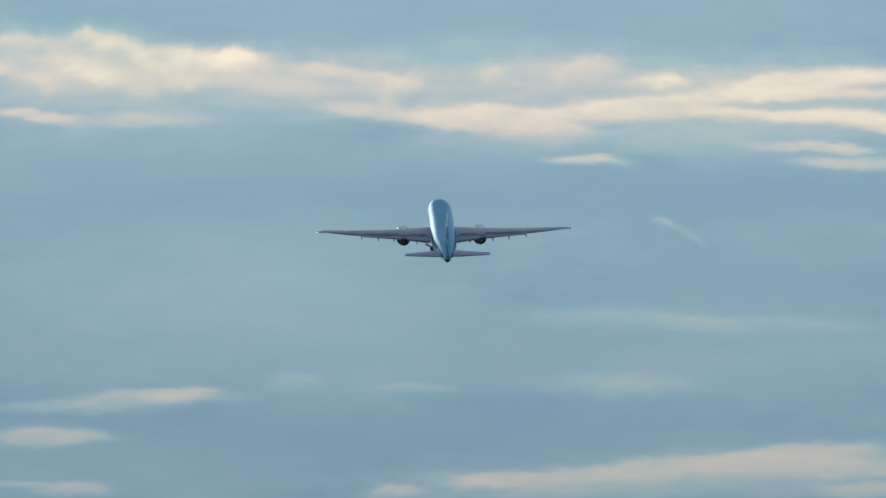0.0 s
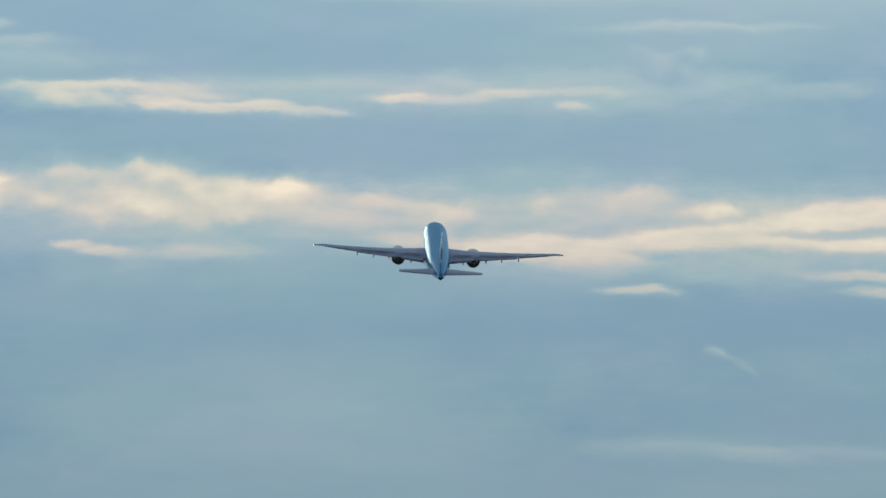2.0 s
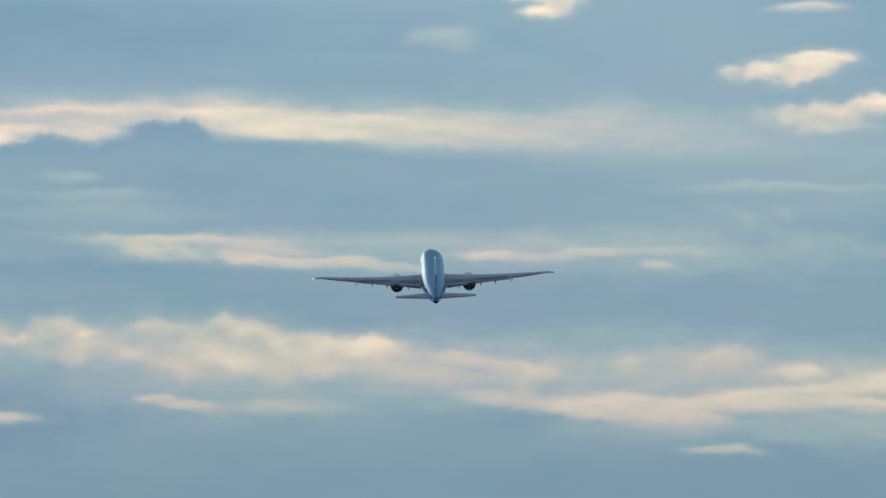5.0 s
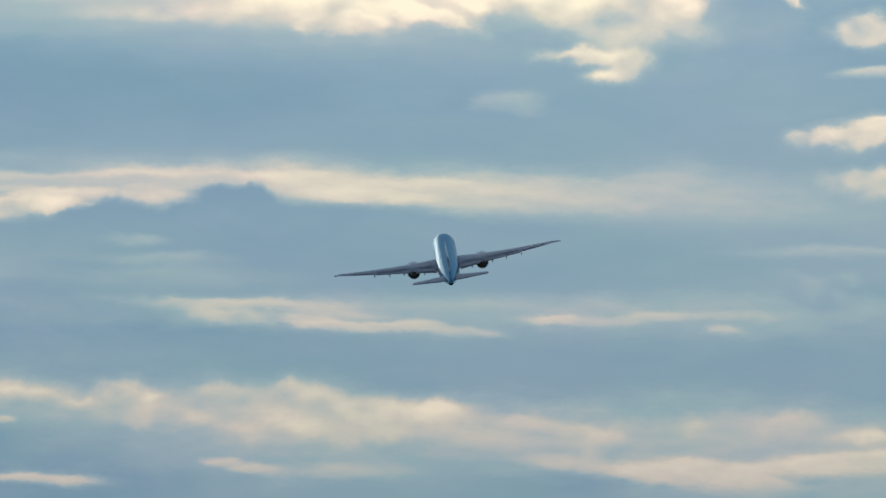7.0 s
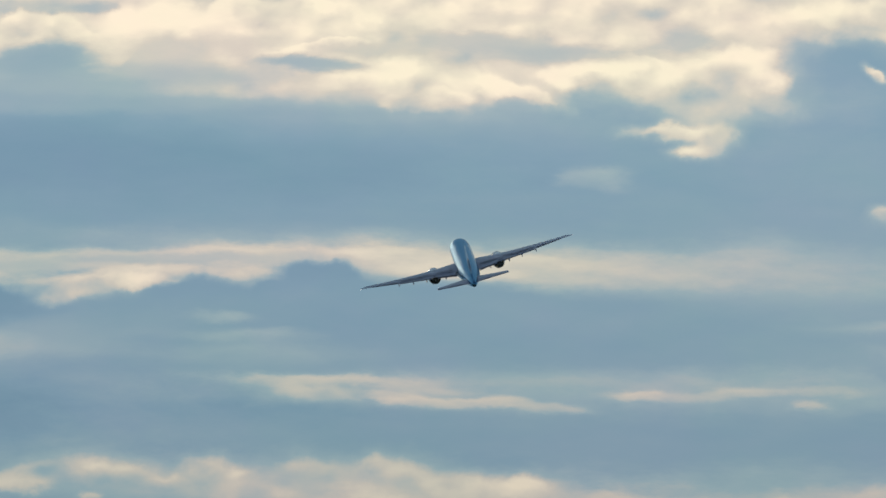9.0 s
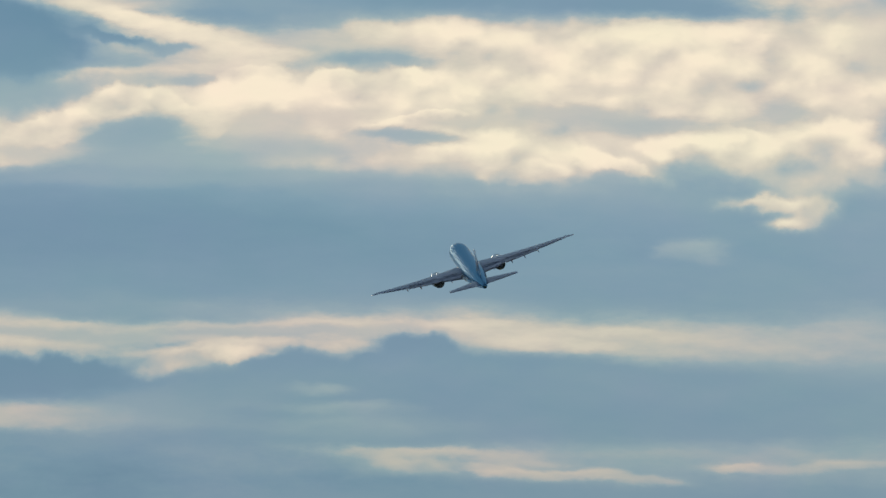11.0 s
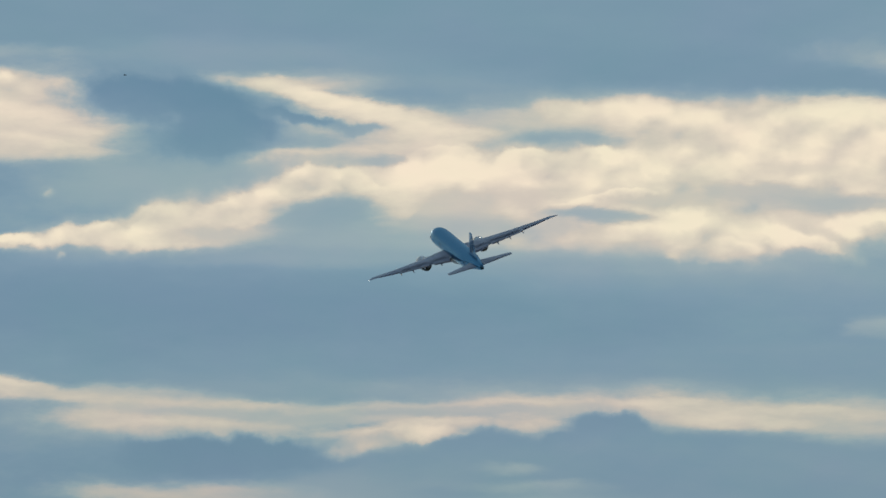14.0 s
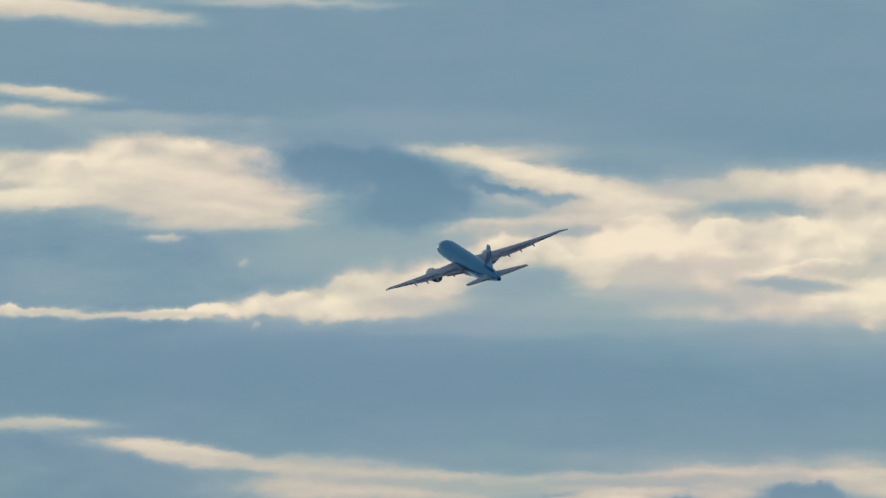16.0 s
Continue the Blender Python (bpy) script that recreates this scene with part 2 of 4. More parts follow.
    high = ramp(((0.0, (98, 135, 161)), (0.25, (132, 160, 177)), (0.45, (159, 177, 183)), (0.7, (212, 204, 190)), (1.0, (250, 236, 210))))
    up, mix = n.new("ShaderNodeMapRange"), n.new("ShaderNodeMix")
    up.inputs["From Min"].default_value, up.inputs["From Max"].default_value = 4.0, 6.4
    l.new(xyz.outputs["Y"], up.inputs["Value"])
    mix.data_type = "RGBA"
    l.new(up.outputs["Result"], mix.inputs["Factor"])
    l.new(low, mix.inputs["A"])
    l.new(high, mix.inputs["B"])
    # slow drift between a greener and a more violet blue
    tint, tm = noise_at(2.3, 1.7, 4, 0.55, 9.0), n.new("ShaderNodeMix")
    tm.data_type, tm.blend_type = "RGBA", "MULTIPLY"
    tr = n.new("ShaderNodeValToRGB")
    tr.color_ramp.elements[0].position, tr.color_ramp.elements[1].position = 0.35, 0.65
    tr.color_ramp.elements[0].color, tr.color_ramp.elements[1].color = (0.965, 1.012, 0.985, 1), (1.03, 0.994, 1.018, 1)
    l.new(tint, tr.inputs["Fac"])
    tm.inputs["Factor"].default_value = 0.8
    l.new(mix.outputs["Result"], tm.inputs["A"])
    l.new(tr.outputs["Color"], tm.inputs["B"])
    em, out = n.new("ShaderNodeEmission"), n.new("ShaderNodeOutputMaterial")
    l.new(tm.outputs["Result"], em.inputs["Color"])
    # the sky grows brighter with height
    rise = n.new("ShaderNodeMapRange")
    rise.inputs["From Min"].default_value, rise.inputs["From Max"].default_value = 2.9, 6.3
    rise.inputs["To Min"].default_value, rise.inputs["To Max"].default_value = 0.86, 1.29
    l.new(xyz.outputs["Y"], rise.inputs["Value"])
    l.new(rise.outputs["Result"], em.inputs["Strength"])
    l.new(em.outputs[0], out.inputs["Surface"])
    return m


BASE_LOW, BASE_HIGH = 0.29, 0.22


def clouds(band, heap, hump, shade):
    """Each cloud: degrees right, degrees up, half width, half height, tilt, tone (0 deep blue, 1 sunlit), softness, cover."""
    shade(0.152, 4.898, 1.608, 0.138, 0, 0.300, 1.72, 0.8)
    shade(-0.838, 4.346, 1.148, 0.115, 0, 0.340, 1.72, 0.8)
    shade(-0.654, 4.163, 1.263, 0.138, 0, 0.270, 1.72, 0.7)
    shade(1.188, 4.231, 1.034, 0.115, 0, 0.250, 1.72, 0.8)
    shade(-0.884, 3.818, 0.758, 0.253, 0, 0.440, 1.72, 0.8)
    shade(1.303, 3.909, 0.689, 0.161, 0, 0.330, 1.72, 0.7)
    shade(-1.114, 3.542, 1.263, 0.092, 0, 0.340, 1.72, 0.7)
    shade(0.842, 3.589, 1.263, 0.161, 0, 0.360, 1.72, 0.7)
    shade(-0.423, 3.221, 1.608, 0.115, 0, 0.260, 1.72, 0.8)
    shade(-1.458, 3.106, 0.689, 0.092, 0, 0.340, 1.72, 0.8)
    shade(-0.554, 5.336, 2.067, 0.115, 0, 0.360, 1.72, 0.7)
    shade(0.600, 5.537, 0.965, 0.207, 0, 0.440, 1.72, 0.8)
    shade(-0.325, 4.990, 1.837, 0.064, 0, 0.300, 1.72, 0.7)
    shade(-0.784, 5.818, 2.067, 0.046, 0, 0.330, 1.72, 0.7)
    shade(-1.150, 6.002, 2.067, 0.253, 0, 0.300, 1.72, 0.9)
    shade(0.239, 5.487, 0.965, 0.138, 0, 0.400, 1.72, 0.7)
    shade(-1.489, 5.332, 1.148, 0.092, 0, 0.300, 1.72, 0.7)
    shade(-2.107, 5.987, 2.182, 0.253, 0, 0.280, 1.72, 0.9)
    shade(-1.410, 5.396, 2.067, 0.138, 0, 0.240, 1.72, 0.6)
    shade(-3.215, 5.995, 2.067, 0.138, 0, 0.210, 1.72, 0.8)
    shade(-2.527, 7.238, 2.297, 0.207, 0, 0.210, 1.72, 0.9)
    shade(-3.369, 7.362, 2.297, 0.253, 0, 0.200, 1.72, 0.9)
    shade(-3.822, 6.119, 2.067, 0.138, 0, 0.150, 1.72, 0.9)
    band(1.072, 3.060, 1.102, 0.092, 3, 0.564, 1.315, 0.72)
    band(0.221, 3.056, 0.161, 0.025, 0, 0.669, 1.18, 0.72)
    band(0.497, 3.065, 0.436, 0.041, 2, 0.648, 1.18, 0.72)
    band(1.026, 3.102, 0.367, 0.046, 3, 0.669, 1.18, 0.72)
    band(1.256, 3.147, 0.299, 0.025, 3, 0.648, 1.18, 0.72)
    band(1.531, 3.174, 0.276, 0.034, 2, 0.660, 1.045, 0.76)
    band(1.646, 3.101, 0.299, 0.039, 0, 0.669, 1.18, 0.72)
    band(1.738, 3.013, 0.207, 0.028, 0, 0.637, 1.18, 0.72)
    band(-1.044, 3.405, 0.161, 0.025, 3, 0.669, 1.18, 0.72)
    band(-1.228, 3.381, 0.322, 0.030, 2, 0.616, 1.18, 0.72)
    band(-1.573, 3.347, 0.322, 0.021, 0, 0.489, 1.18, 0.64)
    band(-1.665, 3.232, 0.184, 0.032, 2, 0.658, 1.18, 0.72)
    band(-1.504, 3.236, 0.138, 0.021, 0, 0.606, 1.18, 0.72)
    band(-1.481, 3.025, 0.138, 0.025, 0, 0.637, 1.18, 0.72)
    band(-1.664, 3.048, 0.138, 0.014, 0, 0.545, 1.18, 0.72)
    band(-0.216, 3.010, 0.103, 0.021, 0, 0.637, 1.18, 0.72)
    band(-0.584, 3.451, 0.103, 0.032, 0, 0.489, 1.315, 0.64)
    band(-0.101, 3.433, 0.138, 0.018, 0, 0.460, 1.315, 0.8)
    band(1.038, 3.703, 0.161, 0.030, -6, 0.564, 1.18, 0.72)
    band(0.727, 3.726, 0.276, 0.041, 0, 0.450, 1.315, 0.8)
    band(1.302, 3.691, 0.367, 0.032, 0, 0.450, 1.315, 0.8)
    band(0.727, 3.446, 0.253, 0.046, 0, 0.500, 1.315, 0.8)
    heap(0.916, 4.098, 0.051, 0.023, -25, 0.520, 1.09, 0.8)
    heap(0.992, 4.052, 0.078, 0.023, -35, 0.400, 1.09, 0.8)
    band(-1.345, 4.633, 0.735, 0.172, 0, 0.520, 1.315, 0.9)
    band(-0.516, 4.645, 0.689, 0.126, -4, 0.540, 1.315, 0.85)
    band(0.498, 4.622, 0.758, 0.172, -3, 0.560, 1.315, 0.85)
    band(1.373, 4.564, 0.643, 0.172, 0, 0.560, 1.315, 0.85)
    heap(-1.725, 4.770, 0.172, 0.092, 0, 0.735, 0.87, 0.9)
    heap(-1.426, 4.800, 0.172, 0.078, 8, 0.768, 0.76, 0.95)
    heap(-1.138, 4.755, 0.172, 0.064, -6, 0.735, 0.87, 0.9)
    heap(-0.862, 4.755, 0.161, 0.060, 0, 0.746, 0.87, 0.9)
    heap(-1.368, 4.678, 0.322, 0.064, 0, 0.712, 0.98, 0.85)
    band(-0.746, 4.668, 0.276, 0.046, -4, 0.656, 1.18, 0.9)
    band(-1.587, 4.533, 0.092, 0.023, 0, 0.712, 1.045, 0.9)
    band(-1.276, 4.518, 0.207, 0.041, 0, 0.600, 1.315, 0.8)
    band(-0.470, 4.719, 0.161, 0.030, -6, 0.678, 1.045, 0.9)
    band(-0.286, 4.691, 0.138, 0.028, -10, 0.678, 1.045, 0.9)
    heap(-0.182, 4.618, 0.115, 0.073, 10, 0.712, 0.87, 0.9)
    band(-0.309, 4.563, 0.184, 0.037, -4, 0.668, 1.18, 0.9)
    band(0.037, 4.531, 0.184, 0.044, -2, 0.808, 1.045, 1)
    band(0.290, 4.521, 0.253, 0.046, 0, 0.768, 1.045, 1)
    band(0.463, 4.471, 0.207, 0.039, -3, 0.746, 1.045, 0.95)
    band(0.728, 4.551, 0.322, 0.039, 2, 0.797, 1.045, 1)
    band(1.028, 4.594, 0.276, 0.037, 6, 0.791, 1.045, 1)
    heap(1.304, 4.644, 0.253, 0.057, 6, 0.797, 0.76, 1)
    band(1.626, 4.689, 0.276, 0.039, 4, 0.802, 1.045, 1)
    band(1.649, 4.632, 0.253, 0.021, 0, 0.746, 1.18, 0.9)
    band(1.235, 4.548, 0.345, 0.028, -2, 0.757, 1.045, 0.95)
    band(1.557, 4.538, 0.299, 0.030, -4, 0.813, 1.045, 1)
    band(1.764, 4.501, 0.138, 0.028, -6, 0.797, 1.045, 1)
    heap(0.562, 4.714, 0.103, 0.064, 15, 0.757, 0.87, 0.95)
    heap(0.221, 4.691, 0.069, 0.041, 0, 0.690, 0.87, 0.9)
    band(0.406, 4.687, 0.299, 0.051, 0, 0.600, 1.315, 0.8)
    heap(0.912, 4.668, 0.138, 0.041, 0, 0.668, 0.98, 0.9)
    shade(1.396, 4.591, 0.276, 0.014, 0, 0.520, 1.315, 0.7)
    band(0.590, 4.351, 0.130, 0.021, 0, 0.680, 1.045, 0.9)
    band(1.511, 4.410, 0.207, 0.021, -2, 0.768, 1.045, 1)
    band(1.672, 4.350, 0.230, 0.021, 0, 0.634, 1.18, 0.9)
    band(0.843, 4.427, 0.804, 0.051, 0, 0.480, 1.315, 0.7)
    band(-0.690, 5.163, 1.286, 0.073, 0, 0.502, 1.315, 0.85)
    band(0.348, 5.165, 0.689, 0.087, 0, 0.465, 1.315, 0.8)
    heap(-1.704, 5.150, 0.172, 0.044, -3, 0.712, 0.87, 0.702)
    band(-1.381, 5.141, 0.103, 0.021, 0, 0.694, 1.045, 0.702)
    band(-1.174, 5.116, 0.299, 0.023, -1, 0.756, 0.91, 0.78)
    band(-1.289, 5.168, 0.161, 0.021, -2, 0.662, 1.045, 0.702)
    band(-0.967, 5.122, 0.103, 0.021, 0, 0.725, 1.045, 0.741)
    band(-0.736, 5.099, 0.126, 0.018, -5, 0.621, 1.045, 0.702)
    band(-0.390, 5.149, 0.126, 0.021, 4, 0.746, 0.91, 0.78)
    band(-0.206, 5.139, 0.138, 0.018, 0, 0.631, 1.18, 0.702)
    band(0.059, 5.162, 0.161, 0.023, 3, 0.683, 1.045, 0.741)
    band(0.313, 5.113, 0.064, 0.018, 0, 0.673, 1.045, 0.702)
    band(0.371, 5.170, 0.161, 0.021, 0, 0.589, 1.18, 0.702)
    heap(0.694, 5.251, 0.138, 0.055, -20, 0.430, 1.09, 0.85)
    band(1.385, 5.166, 0.161, 0.032, 0, 0.428, 1.315, 0.8)
    band(-1.865, 5.341, 0.138, 0.037, 0, 0.600, 1.315, 0.85)
    band(-1.130, 5.663, 1.286, 0.092, -2, 0.656, 1.18, 0.9)
    band(-2.030, 5.702, 0.230, 0.041, 0, 0.780, 1.045, 0.95)
    band(-2.076, 5.637, 0.184, 0.037, 0, 0.808, 1.045, 1)
    band(-1.545, 5.705, 0.299, 0.034, 0, 0.797, 1.045, 1)
    band(-1.246, 5.668, 0.367, 0.034, -2, 0.813, 1.045, 1)
    band(-0.876, 5.667, 0.322, 0.034, 0, 0.791, 1.045, 1)
    band(-0.577, 5.634, 0.299, 0.034, -3, 0.797, 1.045, 1)
    band(-0.253, 5.651, 0.276, 0.046, 0, 0.678, 1.18, 0.9)
    band(0.024, 5.678, 0.459, 0.083, 0, 0.520, 1.315, 0.8)
    band(-2.507, 5.623, 0.253, 0.028, 6, 0.724, 1.045, 0.9)
    band(-2.576, 5.567, 0.138, 0.037, 10, 0.757, 1.045, 0.9)
    hump(-1.408, 5.395, 0.873, 0.142, 0, 0.270, 0.5725, 1)
    hump(-1.719, 5.609, 0.096, 0.078, -5, 0.250, 0.505, 1)
    hump(-1.869, 5.550, 0.161, 0.051, 15, 0.260, 0.505, 1)
    hump(-1.557, 5.572, 0.172, 0.069, -8, 0.250, 0.505, 1)
    hump(-1.246, 5.549, 0.276, 0.064, -4, 0.260, 0.505, 1)
    hump(-0.923, 5.525, 0.253, 0.055, -4, 0.270, 0.64, 1)
    hump(-2.099, 5.550, 0.115, 0.041, 0, 0.260, 0.64, 1)
    shade(-0.600, 5.473, 0.505, 0.087, 0, 0.290, 1.18, 0.95)
    band(-2.030, 5.378, 0.230, 0.028, 0, 0.480, 1.315, 0.8)
    band(-2.122, 5.454, 0.126, 0.021, 0, 0.520, 1.315, 0.8)
    band(-1.938, 5.293, 0.367, 0.046, 0, 0.420, 1.315, 0.7)
    heap(1.108, 5.729, 0.207, 0.046, 4, 0.678, 0.98, 0.9)
    heap(1.316, 5.767, 0.184, 0.041, 0, 0.756, 0.98, 0.9)
    band(0.970, 5.673, 0.253, 0.028, 0, 0.612, 1.18, 0.9)
    band(0.830, 5.421, 0.390, 0.021, 0, 0.500, 1.315, 0.8)
    heap(0.771, 5.288, 0.103, 0.037, 0, 0.430, 0.98, 0.8)
    band(-0.562, 6.031, 0.115, 0.028, 8, 0.440, 1.315, 0.85)
    heap(0.859, 5.905, 0.195, 0.055, 6, 0.818, 0.65, 1)
    band(0.951, 5.947, 0.138, 0.028, 0, 0.850, 0.91, 1)
    heap(0.890, 6.323, 0.126, 0.060, 0, 0.803, 0.76, 1)
    band(0.903, 6.156, 0.138, 0.018, 4, 0.631, 1.18, 0.9)
    heap(0.884, 5.687, 0.184, 0.055, 0, 0.540, 0.98, 0.9)
    band(-3.489, 5.726, 0.299, 0.034, -4, 0.773, 1.045, 0.95)
    band(-3.096, 5.679, 0.230, 0.030, -4, 0.672, 1.18, 0.9)
    band(-2.750, 5.655, 0.276, 0.021, 0, 0.658, 1.18, 0.9)
    band(-3.419, 5.619, 0.528, 0.078, -2, 0.773, 1.18, 0.95)
    band(-3.141, 5.560, 0.184, 0.028, -4, 0.773, 1.045, 0.95)
    heap(-2.565, 5.581, 0.241, 0.046, 6, 0.773, 0.54, 1)
    heap(-2.737, 5.531, 0.138, 0.034, 10, 0.787, 0.65, 0.95)
    band(-2.288, 5.646, 0.207, 0.021, 3, 0.787, 1.045, 0.95)
    hump(-3.301, 5.459, 0.425, 0.083, -3, 0.200, 0.5725, 1)
    hump(-3.510, 5.533, 0.184, 0.037, 0, 0.220, 0.64, 1)
    hump(-2.357, 5.560, 0.161, 0.051, 6, 0.260, 0.64, 0.95)
    band(-3.577, 5.330, 0.322, 0.041, -3, 0.715, 1.18, 0.95)
    band(-3.300, 5.305, 0.230, 0.023, 0, 0.643, 1.18, 0.9)
    heap(-2.920, 5.337, 0.115, 0.037, 0, 0.643, 0.98, 0.9)
    band(-2.678, 5.396, 0.276, 0.023, 0, 0.420, 1.315, 0.8)
    band(-0.719, 5.634, 0.597, 0.051, -2, 0.600, 1.18, 0.85)
    band(-1.296, 5.660, 0.390, 0.028, -6, 0.787, 1.045, 0.9)
    band(-1.639, 5.196, 0.345, 0.023, 0, 0.692, 1.045, 0.9)
    shade(-1.003, 6.650, 1.240, 0.276, 2, 0.700, 1.045, 1)
    shade(-0.310, 6.849, 0.597, 0.253, 0, 0.760, 1.045, 1)
    shade(-2.112, 6.561, 0.597, 0.161, 0, 0.640, 1.045, 1)
    shade(-3.035, 6.484, 0.597, 0.101, 8, 0.580, 1.045, 0.95)
    heap(-1.003, 6.661, 1.194, 0.276, 3, 0.800, 0.65, 1)
    heap(-0.495, 6.848, 0.597, 0.207, 6, 0.880, 0.76, 1)
    heap(-1.765, 6.645, 0.528, 0.161, 0, 0.840, 0.65, 1)
    heap(-3.589, 6.390, 0.207, 0.060, 10, 0.840, 0.54, 1)
    heap(-3.474, 6.474, 0.184, 0.064, 10, 0.880, 0.485, 1)
    heap(-3.220, 6.505, 0.207, 0.078, 10, 0.840, 0.485, 1)
    heap(-2.852, 6.628, 0.195, 0.073, -6, 0.890, 0.485, 1)
    heap(-3.036, 6.557, 0.207, 0.064, 6, 0.840, 0.54, 1)
    heap(-2.632, 6.637, 0.115, 0.051, 0, 0.700, 0.76, 0.9)
    heap(-2.395, 6.669, 0.142, 0.096, 0, 0.940, 0.43, 1)
    heap(-2.528, 6.558, 0.161, 0.096, 25, 0.920, 0.485, 1)
    heap(-2.071, 6.677, 0.119, 0.083, 0, 0.930, 0.43, 1)
    heap(-2.181, 6.618, 0.138, 0.092, 0, 0.890, 0.54, 1)
    heap(-1.881, 6.651, 0.184, 0.092, -10, 0.900, 0.54, 1)
    heap(-1.972, 6.517, 0.207, 0.083, 0, 0.880, 0.76, 0.9)
    heap(-1.582, 6.864, 0.390, 0.096, -4, 0.840, 0.76, 1)
    heap(-1.511, 6.692, 0.345, 0.103, 0, 0.880, 0.65, 1)
    heap(-1.142, 6.775, 0.413, 0.103, 0, 0.870, 0.76, 1)
    heap(-0.311, 6.987, 0.276, 0.138, 10, 0.860, 0.76, 1)
    heap(-0.725, 6.617, 0.367, 0.103, 0, 0.840, 0.76, 1)
    heap(-1.394, 6.429, 0.390, 0.083, 0, 0.840, 0.65, 1)
    heap(-1.255, 6.343, 0.172, 0.051, 0, 0.880, 0.65, 1)
    heap(-0.978, 6.397, 0.184, 0.046, -14, 0.860, 0.54, 1)
    heap(-2.017, 6.360, 0.083, 0.051, 0, 0.860, 0.76, 0.9)
    heap(-2.249, 6.376, 0.138, 0.037, 0, 0.780, 0.87, 0.9)
    heap(-1.671, 6.377, 0.345, 0.046, 0, 0.720, 0.98, 0.85)
    heap(-0.655, 6.452, 0.161, 0.055, 6, 0.900, 0.54, 1)
    heap(-0.424, 6.447, 0.253, 0.073, -4, 0.920, 0.54, 1)
    heap(-0.192, 6.390, 0.161, 0.083, 0, 0.840, 0.65, 1)
    heap(-0.261, 6.218, 0.161, 0.032, 0, 0.700, 0.98, 0.9)
    heap(-0.157, 6.133, 0.092, 0.034, 0, 0.780, 0.98, 0.9)
    heap(-0.169, 6.287, 0.138, 0.069, 0, 0.560, 0.98, 0.8)
    band(-0.560, 6.026, 0.103, 0.032, -8, 0.420, 1.315, 0.9)
    heap(0.066, 6.655, 0.505, 0.083, 3, 0.840, 0.76, 1)
    heap(0.413, 6.634, 0.299, 0.055, -4, 0.840, 0.76, 1)
    heap(0.551, 6.704, 0.184, 0.069, 0, 0.880, 0.76, 1)
    heap(-0.025, 6.487, 0.230, 0.069, 6, 0.890, 0.54, 1)
    heap(-0.418, 6.429, 0.322, 0.060, 0, 0.860, 0.65, 1)
    heap(0.102, 6.414, 0.138, 0.083, 0, 0.880, 0.65, 1)
    heap(-0.208, 6.224, 0.161, 0.030, 0, 0.840, 0.76, 0.95)
    heap(-0.088, 6.183, 0.078, 0.078, 0, 0.720, 0.87, 0.9)
    heap(-0.024, 6.322, 0.253, 0.083, 0, 0.560, 1.09, 0.8)
    hump(0.460, 6.485, 0.184, 0.092, 0, 0.240, 1.18, 0.9)
    heap(0.580, 6.449, 0.055, 0.023, -30, 0.840, 0.76, 0.95)
    heap(0.593, 5.885, 0.046, 0.032, 0, 0.620, 0.98, 0.9)
    shade(-2.804, 6.475, 0.207, 0.096, 10, 0.340, 1.18, 0.9)
    shade(-3.358, 6.377, 0.276, 0.032, 0, 0.620, 1.315, 0.6)
    shade(-2.642, 6.419, 0.276, 0.051, 0, 0.460, 1.315, 0.7)
    shade(-2.295, 6.450, 0.253, 0.060, 0, 0.560, 1.315, 0.7)
    shade(-1.764, 6.495, 0.184, 0.025, -3, 0.460, 1.18, 0.85)
    shade(-1.973, 6.567, 0.138, 0.028, 10, 0.660, 1.315, 0.6)
    shade(-1.095, 6.587, 0.184, 0.030, -4, 0.580, 1.315, 0.75)
    shade(-0.678, 6.526, 0.253, 0.032, 0, 0.560, 1.315, 0.75)
    shade(-0.910, 6.673, 0.184, 0.028, 0, 0.680, 1.315, 0.6)
    shade(-0.193, 6.579, 0.092, 0.060, 0, 0.500, 1.315, 0.75)
    shade(-1.418, 6.555, 0.230, 0.028, 0, 0.680, 1.315, 0.6)
    shade(-2.571, 6.305, 0.919, 0.032, 0, 0.300, 1.315, 0.8)
    shade(-1.905, 6.779, 0.172, 0.039, 0, 0.340, 1.045, 0.95)
    shade(-2.194, 6.744, 0.069, 0.032, 0, 0.400, 1.045, 0.9)
    shade(-2.691, 6.717, 0.138, 0.021, 0, 0.500, 1.315, 0.7)
    band(-2.530, 6.799, 0.551, 0.092, -4, 0.660, 1.18, 0.9)
    band(-3.041, 7.007, 0.253, 0.046, -4, 0.840, 1.045, 0.95)
    band(-2.763, 7.024, 0.161, 0.037, 0, 0.760, 1.18, 0.9)
    band(-2.832, 6.938, 0.299, 0.041, -12, 0.940, 0.91, 1)
    band(-2.530, 6.861, 0.253, 0.046, -10, 0.880, 1.045, 1)
    band(-2.345, 6.800, 0.276, 0.041, -4, 0.820, 1.045, 0.95)
    band(-2.737, 6.735, 0.390, 0.034, 3, 0.760, 1.18, 0.9)
    band(-2.969, 6.726, 0.161, 0.023, 0, 0.760, 1.18, 0.9)
    band(-2.022, 6.861, 0.345, 0.041, -3, 0.620, 1.18, 0.85)
    shade(-2.231, 7.054, 0.505, 0.073, 0, 0.300, 1.315, 0.9)
    shade(-1.376, 7.077, 0.965, 0.083, -2, 0.180, 1.18, 0.95)
    shade(-0.727, 7.030, 0.390, 0.046, -3, 0.180, 1.045, 0.95)
    shade(-3.227, 7.125, 0.597, 0.060, 0, 0.300, 1.315, 0.8)
    shade(-3.568, 6.616, 0.390, 0.103, 0, 0.420, 1.315, 0.9)
    band(-4.214, 6.896, 0.322, 0.161, -4, 0.700, 1.18, 0.95)
